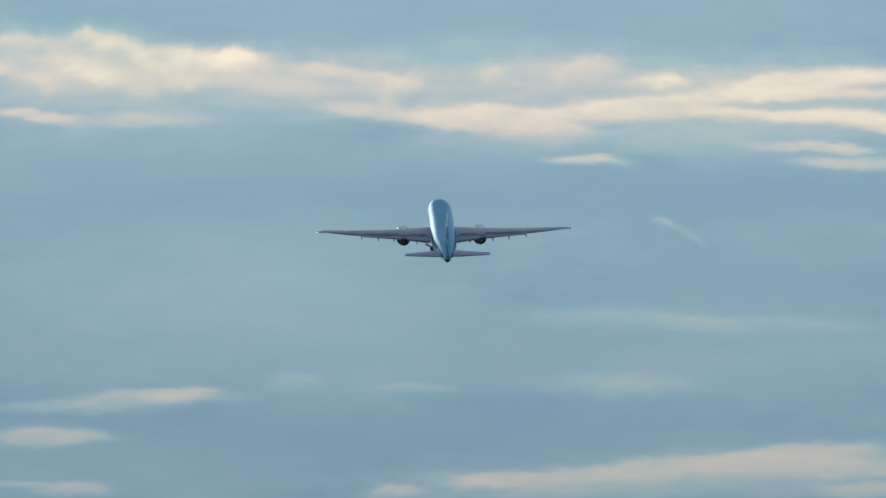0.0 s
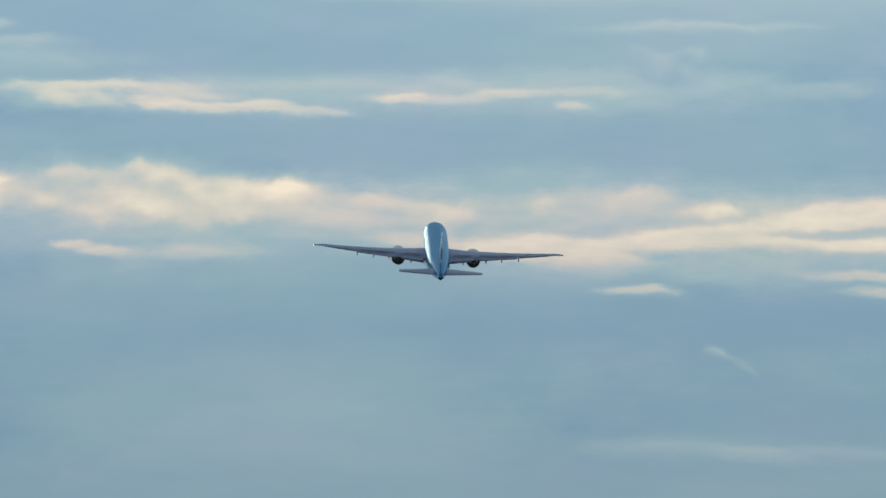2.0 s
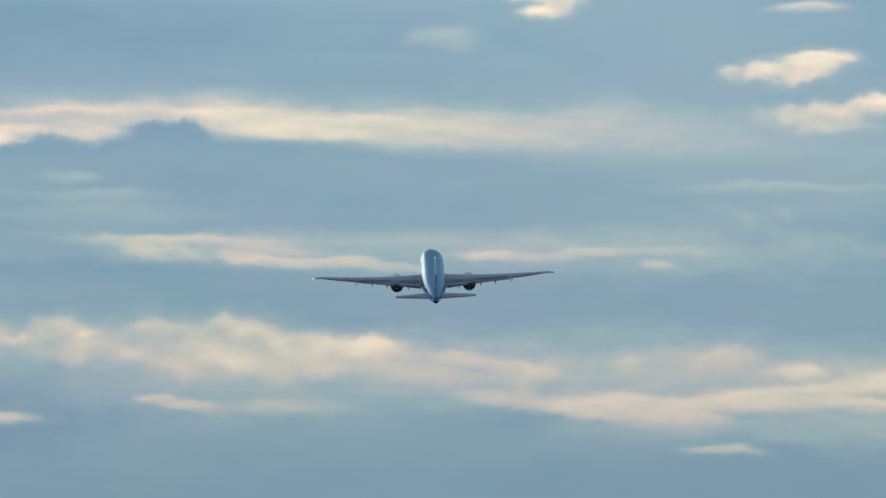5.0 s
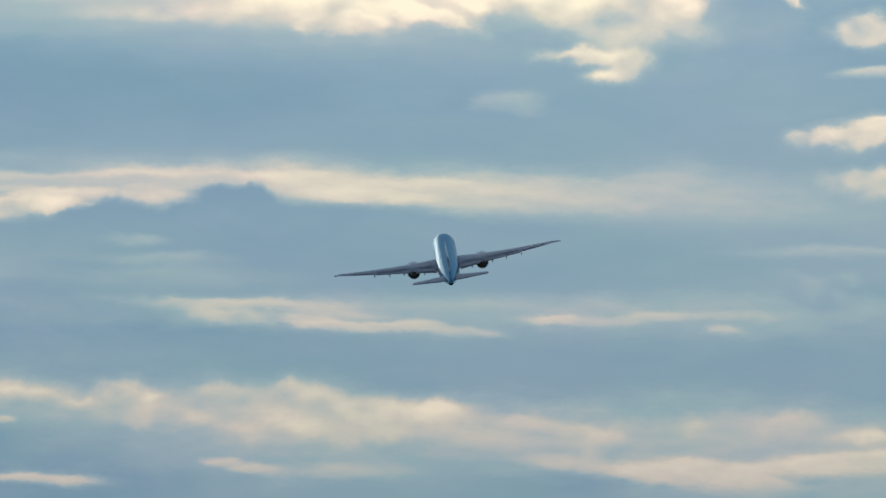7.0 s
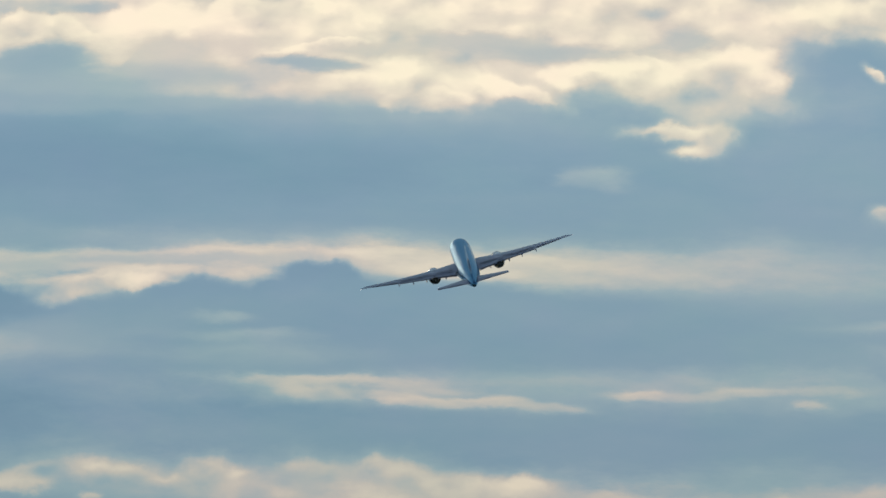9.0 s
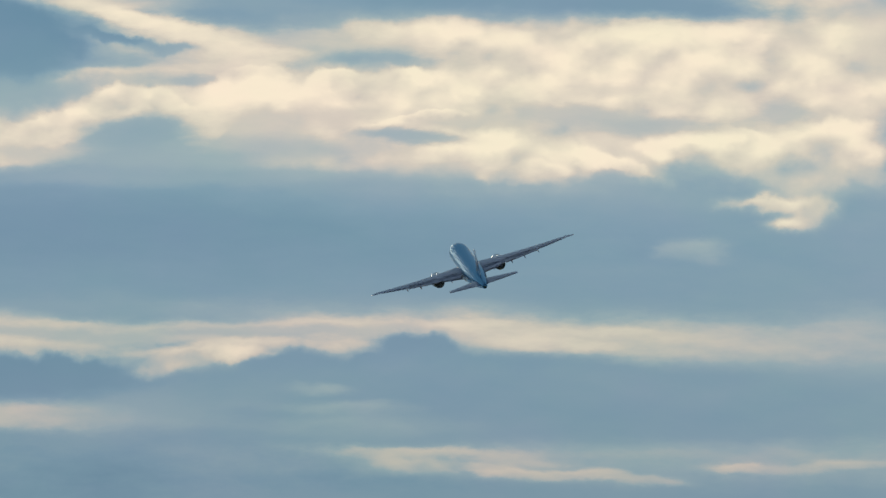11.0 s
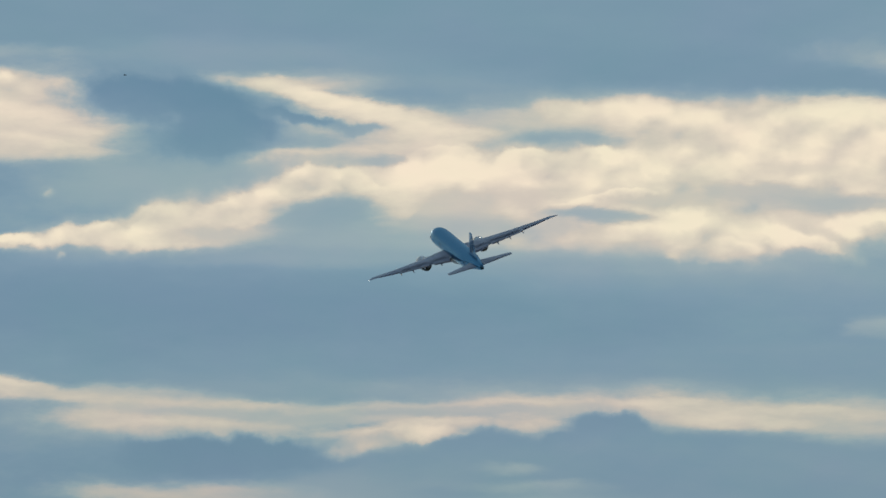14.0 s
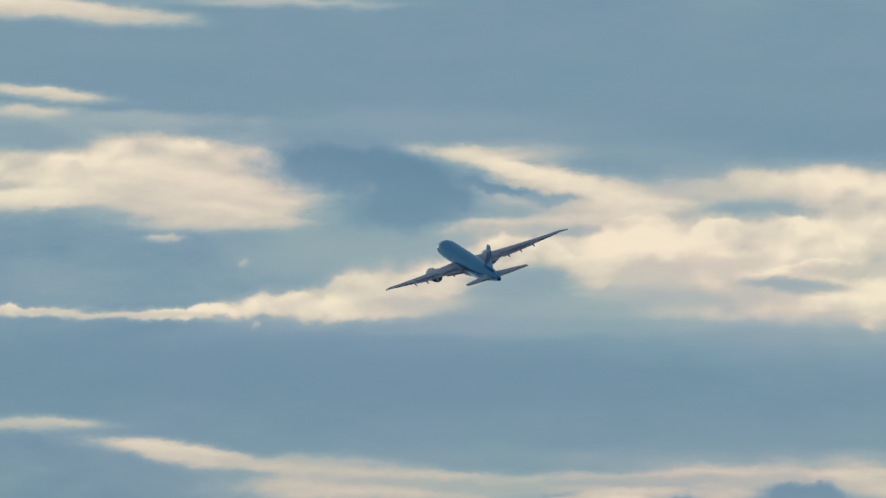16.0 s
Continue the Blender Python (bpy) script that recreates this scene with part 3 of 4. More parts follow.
    heap(-4.238, 6.964, 0.230, 0.073, 0, 0.880, 0.76, 1)
    band(-3.983, 6.978, 0.207, 0.041, -4, 0.820, 1.045, 0.95)
    heap(-4.260, 6.810, 0.253, 0.078, -4, 0.860, 0.76, 0.95)
    band(-3.867, 6.806, 0.184, 0.034, -6, 0.800, 1.045, 0.95)
    band(-4.074, 6.720, 0.299, 0.034, 0, 0.700, 1.18, 0.9)
    heap(-4.293, 6.654, 0.055, 0.025, 0, 0.640, 0.98, 0.9)
    heap(-3.992, 6.569, 0.037, 0.018, 0, 0.560, 0.98, 0.8)
    shade(-3.612, 6.796, 0.138, 0.069, 0, 0.240, 1.18, 0.8)
    heap(-4.233, 6.351, 0.207, 0.023, 2, 0.860, 0.65, 1)
    heap(-3.841, 6.393, 0.172, 0.046, 8, 0.890, 0.54, 1)
    heap(-3.610, 6.372, 0.276, 0.037, 0, 0.880, 0.76, 0.95)
    heap(-4.840, 6.351, 0.184, 0.018, 2, 0.840, 0.65, 1)
    heap(-4.194, 6.361, 0.149, 0.023, 2, 0.860, 0.65, 1)
    band(-4.517, 6.338, 0.413, 0.014, 0, 0.740, 1.045, 0.9)
    heap(-3.928, 6.308, 0.023, 0.018, 0, 0.600, 0.98, 0.7)
    band(-4.406, 6.899, 0.758, 0.142, -4, 0.720, 1.18, 0.95)
    heap(-4.638, 6.938, 0.287, 0.069, 6, 0.900, 0.65, 1)
    heap(-4.338, 7.015, 0.230, 0.046, 0, 0.880, 0.76, 1)
    band(-4.845, 6.822, 0.253, 0.046, 4, 0.920, 1.045, 1)
    band(-4.221, 6.896, 0.390, 0.051, -6, 0.880, 1.045, 0.95)
    band(-4.012, 6.765, 0.230, 0.032, -6, 0.780, 1.18, 0.9)
    band(-3.875, 6.968, 0.138, 0.023, 10, 0.780, 1.18, 0.9)
    heap(-4.323, 6.654, 0.051, 0.023, 0, 0.620, 0.98, 0.9)
    shade(-4.847, 7.058, 0.184, 0.037, 0, 0.300, 1.18, 0.9)
    heap(-4.943, 6.968, 0.078, 0.032, 20, 0.780, 0.87, 0.95)
    band(-4.803, 7.247, 0.253, 0.025, -4, 0.780, 1.045, 0.95)
    band(-4.871, 7.170, 0.184, 0.028, 0, 0.720, 1.18, 0.9)
    band(-4.478, 7.135, 0.459, 0.032, 0, 0.500, 1.315, 0.8)
    band(-4.852, 7.593, 0.322, 0.046, 0, 0.860, 1.045, 0.95)
    band(-4.528, 7.568, 0.253, 0.037, -4, 0.760, 1.18, 0.9)
    band(-3.834, 7.625, 0.390, 0.021, 0, 0.600, 1.18, 0.85)
    shade(-4.643, 7.439, 0.551, 0.051, 0, 0.220, 1.315, 0.85)
    band(-4.790, 5.892, 0.253, 0.025, 0, 0.700, 1.18, 0.9)
    band(-4.281, 5.794, 0.299, 0.034, -6, 0.880, 1.045, 0.95)
    band(-3.935, 5.741, 0.322, 0.034, -6, 0.758, 1.045, 0.95)
    band(-3.542, 5.684, 0.345, 0.025, -4, 0.715, 1.18, 0.9)
    band(-2.250, 5.692, 0.735, 0.028, 0, 0.701, 1.18, 0.9)
    hump(-1.696, 5.625, 0.184, 0.051, 0, 0.220, 0.5725, 1)
    hump(-3.549, 6.956, 0.345, 0.087, -4, 0.100, 0.7075, 1)
    hump(-3.294, 6.894, 0.253, 0.087, -14, 0.090, 0.5725, 1)
    hump(-3.339, 6.790, 0.230, 0.087, 0, 0.130, 0.91, 1)
    hump(-2.970, 6.879, 0.184, 0.021, -10, 0.140, 0.775, 0.95)
    hump(-2.715, 6.831, 0.115, 0.021, -4, 0.300, 1.045, 0.8)
    band(-2.312, 4.771, 0.597, 0.103, -3, 0.540, 1.315, 0.9)
    heap(-2.543, 4.814, 0.184, 0.051, -6, 0.735, 0.87, 0.9)
    heap(-2.312, 4.767, 0.161, 0.041, -6, 0.712, 0.87, 0.9)
    heap(-2.094, 4.808, 0.115, 0.060, 0, 0.735, 0.87, 0.9)
    heap(-1.966, 4.730, 0.207, 0.046, 0, 0.678, 0.98, 0.85)
    heap(-2.606, 4.710, 0.037, 0.023, 0, 0.712, 0.87, 0.9)
    band(-2.469, 4.471, 0.230, 0.023, -2, 0.735, 1.045, 0.95)
    heap(-2.847, 4.807, 0.184, 0.041, 10, 0.758, 0.87, 0.9)
    heap(-2.939, 4.755, 0.138, 0.032, 0, 0.730, 0.87, 0.9)
    band(-1.699, 4.554, 0.069, 0.016, 0, 0.678, 1.18, 0.9)
    shade(-1.871, 6.788, 0.253, 0.041, 0, 0.360, 1.18, 0.95)
    shade(-2.136, 6.749, 0.138, 0.032, 0, 0.420, 1.18, 0.9)
    shade(-2.645, 6.710, 0.161, 0.023, 0, 0.460, 1.18, 0.8)
    shade(-3.153, 6.662, 0.345, 0.032, 10, 0.420, 1.18, 0.8)
    heap(-3.566, 6.398, 0.184, 0.055, 12, 0.870, 0.32, 1)
    heap(-3.382, 6.469, 0.195, 0.073, 8, 0.890, 0.32, 1)
    heap(-3.163, 6.505, 0.184, 0.078, 8, 0.870, 0.32, 1)
    heap(-2.875, 6.612, 0.207, 0.078, -4, 0.890, 0.32, 1)
    heap(-2.678, 6.575, 0.115, 0.051, -20, 0.840, 0.375, 1)
    heap(-2.408, 6.669, 0.129, 0.092, 0, 0.960, 0.265, 1)
    heap(-2.539, 6.539, 0.142, 0.083, 25, 0.940, 0.32, 1)
    heap(-2.251, 6.629, 0.115, 0.078, -20, 0.900, 0.32, 1)
    heap(-2.062, 6.672, 0.106, 0.083, 0, 0.960, 0.265, 1)
    heap(-2.154, 6.602, 0.126, 0.073, 20, 0.920, 0.32, 1)
    heap(-1.881, 6.651, 0.161, 0.078, -12, 0.920, 0.32, 1)
    heap(-1.696, 6.691, 0.184, 0.078, 0, 0.900, 0.43, 1)
    heap(-0.643, 6.452, 0.138, 0.051, 8, 0.920, 0.32, 1)
    heap(-0.424, 6.463, 0.230, 0.064, -4, 0.940, 0.32, 1)
    heap(-0.932, 6.386, 0.184, 0.034, -16, 0.890, 0.375, 1)
    heap(-1.742, 6.546, 0.253, 0.023, 8, 0.920, 0.375, 1)
    shade(-2.804, 6.468, 0.218, 0.078, 8, 0.360, 1.18, 0.9)
    shade(-2.342, 6.525, 0.161, 0.046, 0, 0.680, 1.315, 0.75)
    shade(-2.019, 6.567, 0.138, 0.030, 0, 0.720, 1.315, 0.7)
    shade(-2.295, 6.422, 0.345, 0.055, 0, 0.540, 1.315, 0.75)
    shade(-1.764, 6.484, 0.207, 0.028, -3, 0.460, 1.18, 0.9)
    shade(-3.266, 6.401, 0.253, 0.028, 4, 0.620, 1.315, 0.7)
    shade(-2.642, 6.384, 0.299, 0.041, 0, 0.440, 1.315, 0.75)
    shade(-0.655, 6.537, 0.276, 0.032, 0, 0.540, 1.315, 0.8)
    shade(-1.071, 6.588, 0.207, 0.028, -4, 0.600, 1.315, 0.75)
    heap(-1.383, 6.334, 0.092, 0.037, 0, 0.860, 0.65, 0.9)
    shade(-3.101, 5.756, 0.597, 0.032, 0, 0.330, 1.315, 0.6)
    heap(-2.516, 5.591, 0.253, 0.039, 4, 0.800, 0.54, 1)
    hump(-3.216, 5.495, 0.402, 0.083, 0, 0.170, 0.6, 1)
    hump(-2.550, 5.430, 0.344, 0.073, 4, 0.300, 0.9, 0.95)
    hump(-2.217, 5.550, 0.172, 0.060, 8, 0.250, 0.6, 1)
    band(-3.216, 5.343, 0.459, 0.046, -2, 0.660, 1.18, 0.85)
    shade(-2.803, 5.366, 0.276, 0.069, 0, 0.400, 1.315, 0.7)
    shade(-3.170, 5.665, 0.436, 0.028, -2, 0.460, 1.3, 0.6)
    shade(-2.275, 5.692, 0.459, 0.021, 2, 0.500, 1.3, 0.6)
    shade(-2.596, 6.319, 0.758, 0.037, 0, 0.400, 1.3, 0.5)
    shade(-1.816, 6.342, 0.459, 0.032, 0, 0.500, 1.3, 0.45)
    shade(-2.275, 6.548, 0.253, 0.051, 0, 0.620, 1.3, 0.5)
    heap(-2.332, 6.709, 0.126, 0.064, 0, 0.930, 0.4, 0.9)
    heap(-1.976, 6.714, 0.115, 0.051, 0, 0.920, 0.4, 0.9)


def sky_backdrop():
    """A curved wall of evening sky, almost five kilometres away."""
    far, bm = 4900.0, bmesh.new()
    layer = bm.loops.layers.uv.new("degrees")
    cols, rows = 48, 32
    azs = [-9 + 15 * i / cols for i in range(cols + 1)]
    els = [-0.02 + 12 * j / rows for j in range(rows + 1)]
    grid = [[bm.verts.new((far * math.sin(radians(a)) * math.cos(radians(e)), far * math.cos(radians(a)) * math.cos(radians(e)), 1.7 + far * math.sin(radians(e)))) for a in azs] for e in els]
    for j in range(rows):
        for i in range(cols):
            f = bm.faces.new((grid[j][i], grid[j][i + 1], grid[j + 1][i + 1], grid[j + 1][i]))
            f.smooth = True
            for loop, (ii, jj) in zip(f.loops, ((i, j), (i + 1, j), (i + 1, j + 1), (i, j + 1))):
                loop[layer].uv = (azs[ii], els[jj])
    me = bpy.data.meshes.new("backdrop")
    bm.to_mesh(me)
    me.materials.append(backdrop_material())
    wall = new("backdrop", me)
    wall.visible_shadow = False         # the open sky lets the sunlight through
    return tagged(wall, "blue evening sky with layers of cream and grey-blue clouds", "sky", kind="structure")


sky_backdrop()


def ground_sheet():
    """Dull green land out to the horizon, unseen, added to bounce light upward."""
    bm = bmesh.new()
    bmesh.ops.create_circle(bm, cap_ends=True, radius=30000, segments=96)
    me = bpy.data.meshes.new("ground")
    bm.to_mesh(me)
    me.materials.append(paint("unseen_land", (0.06, 0.08, 0.04), 0.9, scale=0.01, streak=(1, 1, 1)))
    tagged(new("ground", me), "flat dull green land out to the horizon, unseen, for bounced light", "ground", kind="structure")


ground_sheet()


# ---- airliner
def part(name, bm, material, parent, label="", smooth=True):
    bmesh.ops.recalc_face_normals(bm, faces=bm.faces)
    me = bpy.data.meshes.new(name)
    bm.to_mesh(me)
    bm.free()
    for p in me.polygons:
        p.use_smooth = smooth
    me.materials.append(material)
    ob = new(name, me)
    ob.parent = parent
    return tagged(ob, label)


def loft(sections, caps=True):
    """A closed skin through rings of equal length."""
    bm = bmesh.new()
    rings = [[bm.verts.new(p) for p in s] for s in sections]
    k = len(rings[0])
    for r0, r1 in zip(rings, rings[1:]):
        for i in range(k):
            bm.faces.new((r0[i], r0[(i + 1) % k], r1[(i + 1) % k], r1[i]))
    if caps:
        bm.faces.new(rings[0])
        bm.faces.new(rings[-1])
    return bm


def ring(y, rx, rz, zc, k=40, x=0.0):
    return [(x + rx * math.cos(2 * math.pi * i / k), y, zc + rz * math.sin(2 * math.pi * i / k)) for i in range(k)]


def smooth_table(table, count):
    """Stations evened out along a table of (y, rx, rz, zc)."""
    ys = [r[0] for r in table]
    order = ys[0] > ys[-1]
    out = []
    for i in range(count):
        y = ys[0] + (ys[-1] - ys[0]) * i / (count - 1)
        out.append([y] + [float(np.interp(-y if order else y, [-v if order else v for v in ys], [r[c] for r in table])) for c in (1, 2, 3)])
    return out


def foil(chord, thick, k=14):
    """A wing section as (aft of leading edge, height), closed at the trailing edge."""
    up, low = [], []
    for i in range(k + 1):
        s = 0.5 * (1 - math.cos(math.pi * i / k))
        h = 5 * thick * (0.2969 * math.sqrt(s) - 0.126 * s - 0.3516 * s**2 + 0.2843 * s**3 - 0.1015 * s**4)
        camber = 0.02 * 4 * s * (1 - s)
        up.append((s * chord, (camber + h) * chord))
        low.append((s * chord, (camber - h) * chord))
    return up + low[-1:0:-1]


def panel_skin(stations, side, upright=False):
    """A wing, stabiliser or fin through stations of (out, leading edge y, chord, height, thickness)."""
    rings = []
    for out, le, chord, z, thick in stations:
        if upright:
            rings.append([(h, le - s, z) for s, h in foil(chord, thick)])
        else:
            rings.append([(side * out, le - s, z + h) for s, h in foil(chord, thick)])
    return loft(rings)


def wing_height(x):
    return -1.95 + 0.105 * x + 0.0018 * x * x


def leading(x):
    return 8.6 - 0.678 * (x - 3) if x <= 30.3 else 8.6 - 0.678 * 27.3 - 1.45 * (x - 30.3)


def wing_chord(x):
    return float(np.interp(x, (0, 3, 10.2, 30.3, 31.6, 32.4), (16.0, 13.7, 9.2, 2.5, 1.7, 0.8)))


def airliner():
    plane = new("airliner")
    plane.empty_display_size = 5
    tagged(plane, "twin-engined pale blue and white airliner climbing away, banking", "aeroplane")

    body = (
        (29.5, 0.10, 0.10, -1.05), (29.2, 0.62, 0.60, -1.0), (28.5, 1.12, 1.10, -0.92), (27.4, 1.65, 1.60, -0.76), (25.9, 2.15, 2.08, -0.55),
        (24.0, 2.58, 2.55, -0.33), (21.6, 2.92, 2.93, -0.12), (19.0, 3.08, 3.1, 0.0), (16.5, 3.1, 3.1, 0.0), (-12.5, 3.1, 3.1, 0.0),
        (-17, 2.95, 2.97, 0.12), (-21, 2.6, 2.66, 0.38), (-25, 2.2, 2.25, 0.72), (-29, 1.74, 1.76, 1.0), (-32.5, 1.28, 1.34, 1.2), (-35.2, 0.86, 0.98, 1.32), (-36.5, 0.55, 0.7, 1.38), (-36.95, 0.3, 0.45, 1.4))
    body = tuple((y + 1.0 if y > 15 else y, *rest) for y, *rest in body)
    fine = [list(r) for r in body[:4]] + smooth_table(body[3:], 60)[1:]
    for _ in range(2):
        for i in range(5, len(fine) - 2):
            for c in (1, 2, 3):
                fine[i][c] = (fine[i - 1][c] + 2 * fine[i][c] + fine[i + 1][c]) / 4
    fuselage = part("fuselage", loft([ring(*r) for r in fine]), LIVERY, plane, "pale blue upper body with silver stripe and white belly")
    part("tail_exhaust", loft([ring(-36.6, 0.17, 0.34, 1.42, 16), ring(-37.1, 0.1, 0.24, 1.45, 16)]), HOT_METAL, fuselage, "dark auxiliary exhaust")
    # cockpit panes wrapped round the nose
    for side in (-1, 1):
        for a0, a1 in ((50, 62), (64, 77), (79, 89)):
            bm, rows = bmesh.new(), []
            for y in (28.0, 27.2):
                rx = float(np.interp(-y, [-r[0] for r in body], [r[1] for r in body])) + 0.02
                rz = float(np.interp(-y, [-r[0] for r in body], [r[2] for r in body])) + 0.02
                zc = float(np.interp(-y, [-r[0] for r in body], [r[3] for r in body]))
                rows.append([bm.verts.new((side * rx * math.cos(radians(a)), y, zc + rz * math.sin(radians(a)))) for a in (a0 - 14, a1 - 14)])
            bm.faces.new((rows[0][0], rows[0][1], rows[1][1], rows[1][0]))
            bmesh.ops.solidify(bm, geom=bm.faces[:], thickness=0.03)
            part("cockpit_window", bm, GLASS_DARK, fuselage, "dark cockpit glass", smooth=False)
    # cabin doors, slightly proud
    for side in (-1, 1):
        for y in (23.0, 9.6, -9.0, -21.0):
            rx = float(np.interp(-y, [-r[0] for r in body], [r[1] for r in body]))
            zc = float(np.interp(-y, [-r[0] for r in body], [r[3] for r in body]))
            rows = []
            bm = bmesh.new()
            for yy in (y + 0.53, y - 0.53):
                rxx = float(np.interp(-yy, [-r[0] for r in body], [r[1] for r in body])) + 0.015
                rows.append([bm.verts.new((side * rxx * math.cos(radians(a)), yy, zc + rxx * math.sin(radians(a)))) for a in (-16, -6, 4, 14, 22)])
            for i in range(4):
                bm.faces.new((rows[0][i], rows[0][i + 1], rows[1][i + 1], rows[1][i]))
            bmesh.ops.solidify(bm, geom=bm.faces[:], thickness=0.02)
            part("cabin_door", bm, LIVERY, fuselage)
    # belly fairing between the wings
    part("belly_fairing", loft([ring(10.5 - 22.5 * i / 24, max(0.15, 3.45 * math.sin(math.pi * (i + 0.35) / 24.7) ** 0.4), max(0.1, 1.75 * math.sin(math.pi * (i + 0.35) / 24.7) ** 0.5), -2.0, 32) for i in range(25)]), NACELLE_WHITE, plane, "pale belly fairing")

    for side in (-1, 1):
        spans = (0.5, 3, 6.5, 10.2, 15, 20, 25, 30.3, 31.0, 31.7, 32.2, 32.4)
        wing = part("wing", panel_skin([(x, leading(x), wing_chord(x), wing_height(x), float(np.interp(x, (0, 10, 32), (0.135, 0.115, 0.095)))) for x in spans], side), WING_GREY_HAZED, plane, "grey swept wing with raked tip")
        # slats along the leading edge
        for x0, x1 in ((4.2, 8.6), (11.4, 15.8), (16.0, 20.4), (20.6, 25.0), (25.2, 29.8)):
            secs = []
            for x in (x0, x1):
                c = wing_chord(x)
                t = float(np.interp(x, (0, 10, 32), (0.135, 0.115, 0.095)))
                pts = foil(c, t)
                nose = [p for p in pts if p[0] < 0.075 * c]
                secs.append([(side * x, leading(x) - s * 1.0 + 0.03, wing_height(x) + h * 1.04) for s, h in nose])
            part("slat", loft(secs), SLAT_METAL, wing, "bare metal leading edge")
        # flaps, ailerons and spoilers as plates just proud of the skin
        for x0, x1, f0, f1, kind in ((3.4, 9.2, 0.80, 1.03, "flap"), (10.8, 20.6, 0.77, 1.02, "flap"), (9.3, 10.7, 0.76, 0.99, "flaperon"), (21.2, 28.6, 0.76, 0.99, "aileron"),
                                     (4.2, 6.6, 0.66, 0.78, "spoiler"), (6.7, 9.1, 0.66, 0.78, "spoiler"), (11.0, 13.1, 0.62, 0.75, "spoiler"), (13.2, 15.3, 0.62, 0.75, "spoiler"), (15.4, 17.5, 0.62, 0.75, "spoiler"), (17.6, 20.0, 0.62, 0.75, "spoiler")):
            bm, rows = bmesh.new(), []
            for x in (x0, x1):
                c, t = wing_chord(x), float(np.interp(x, (0, 10, 32), (0.135, 0.115, 0.095)))
                row = []
                for s in (f0, (f0 + f1) / 2, f1):
                    droop = 0.03 * ((s - f0) / (f1 - f0)) ** 2 if kind == "flap" else 0.0
                    h = -droop + 5 * t * (0.2969 * math.sqrt(s) - 0.126 * s - 0.3516 * s**2 + 0.2843 * s**3 - 0.1015 * s**4) + 0.08 * s * (1 - s)
                    row.append(bm.verts.new((side * x, leading(x) - s * c, wing_height(x) + h * c + 0.03)))
                rows.append(row)
            for i in range(2):
                bm.faces.new((rows[0][i], rows[0][i + 1], rows[1][i + 1], rows[1][i]))
            bmesh.ops.solidify(bm, geom=bm.faces[:], thickness=0.05)
            part(kind, bm, WING_GREY_HAZED, wing, smooth=False)
        # flap track fairings under the trailing edge
        for x, long, fat in ((6.8, 4.0, 0.42), (12.6, 4.6, 0.42), (16.6, 4.2, 0.38), (20.9, 3.4, 0.32)):
            te = leading(x) - wing_chord(x)
            secs = []
            for i in range(13):
                s = i / 12
                r = max(0.03, fat * math.sin(math.pi * min(1, 0.04 + s * 0.95)) ** 0.7)
                secs.append(ring(te + long * 0.68 - long * s, r * 0.55, r, wing_height(x) - 0.20 - 0.40 * s - 0.1 * s, 14, side * x))
            part("flap_fairing", loft(secs), WING_GREY_HAZED, wing, "slim flap track fairing")
        tip = bmesh.new()
        bmesh.ops.create_icosphere(tip, subdivisions=1, radius=0.10)
        bmesh.ops.translate(tip, verts=tip.verts, vec=(side * 32.35, leading(32.4) - 0.75, wing_height(32.4)))
        part("tip_light", tip, TIP_LIGHT_GLINT if side < 0 else TIP_FAINT, wing, "small white position light")

        # engine
        ex, ez, ey = side * 9.75, -3.55, 4.6
        cowl = [(7.6, 1.62), (7.75, 1.80), (7.5, 1.93), (6.6, 2.06), (5.0, 2.1), (3.2, 2.0), (1.6, 1.78), (0.6, 1.62), (0.6, 1.52), (2.5, 1.45), (5.0, 1.5), (7.0, 1.55)]
        bm = bmesh.new()
        k = 40
        rings = [[bm.verts.new((ex + r * math.cos(2 * math.pi * i / k), ey + y, ez + r * math.sin(2 * math.pi * i / k))) for i in range(k)] for y, r in cowl]
        for r0, r1 in zip(rings, rings[1:] + rings[:1]):
            for i in range(k):
                bm.faces.new((r0[i], r0[(i + 1) % k], r1[(i + 1) % k], r1[i]))
        engine = part("engine", bm, NACELLE_WHITE, plane, "white engine cowl under the wing")
        part("intake_lip", loft([ring(ey + y, r, r, ez, 40, ex) for y, r in ((7.3, 1.985), (7.6, 1.92), (7.82, 1.80), (7.72, 1.66), (7.4, 1.58))], caps=False), LIP_METAL, engine, "polished intake lip")
        part("fan_disc", loft([ring(ey + y, r, r, ez, 32, ex) for y, r in ((5.4, 1.5), (5.5, 0.6), (6.1, 0.08))]), DARK_BORE, engine, "dark fan face")
        part("bypass_duct", loft([ring(ey + y, r, r, ez, 32, ex) for y, r in ((2.6, 1.48), (2.5, 1.0))]), DARK_BORE, engine, "dark bypass opening")
        part("core_nozzle", loft([ring(ey + y, r, r, ez, 32, ex) for y, r in ((2.6, 1.2), (0.8, 1.12), (-0.6, 0.92), (-1.3, 0.78), (-1.25, 0.7))]), HOT_METAL, engine, "dark metal core nozzle")
        part("exhaust_plug", loft([ring(ey + y, r, r, ez, 24, ex) for y, r in ((-1.2, 0.5), (-1.9, 0.3), (-2.5, 0.06))]), HOT_METAL, engine, "tapered exhaust plug")
        pylon = []
        for z, y0, y1, w in ((ez + 1.5, ey + 5.8, ey - 1.6, 0.20), (ez + 2.1, ey + 4.6, ey - 3.6, 0.24), (wing_height(9.75) + 0.25, ey + 1.2, ey - 5.0, 0.22)):
            half = [(w * math.sin(math.pi * i / 8) ** 0.7, y0 + (y1 - y0) * i / 8) for i in range(9)]
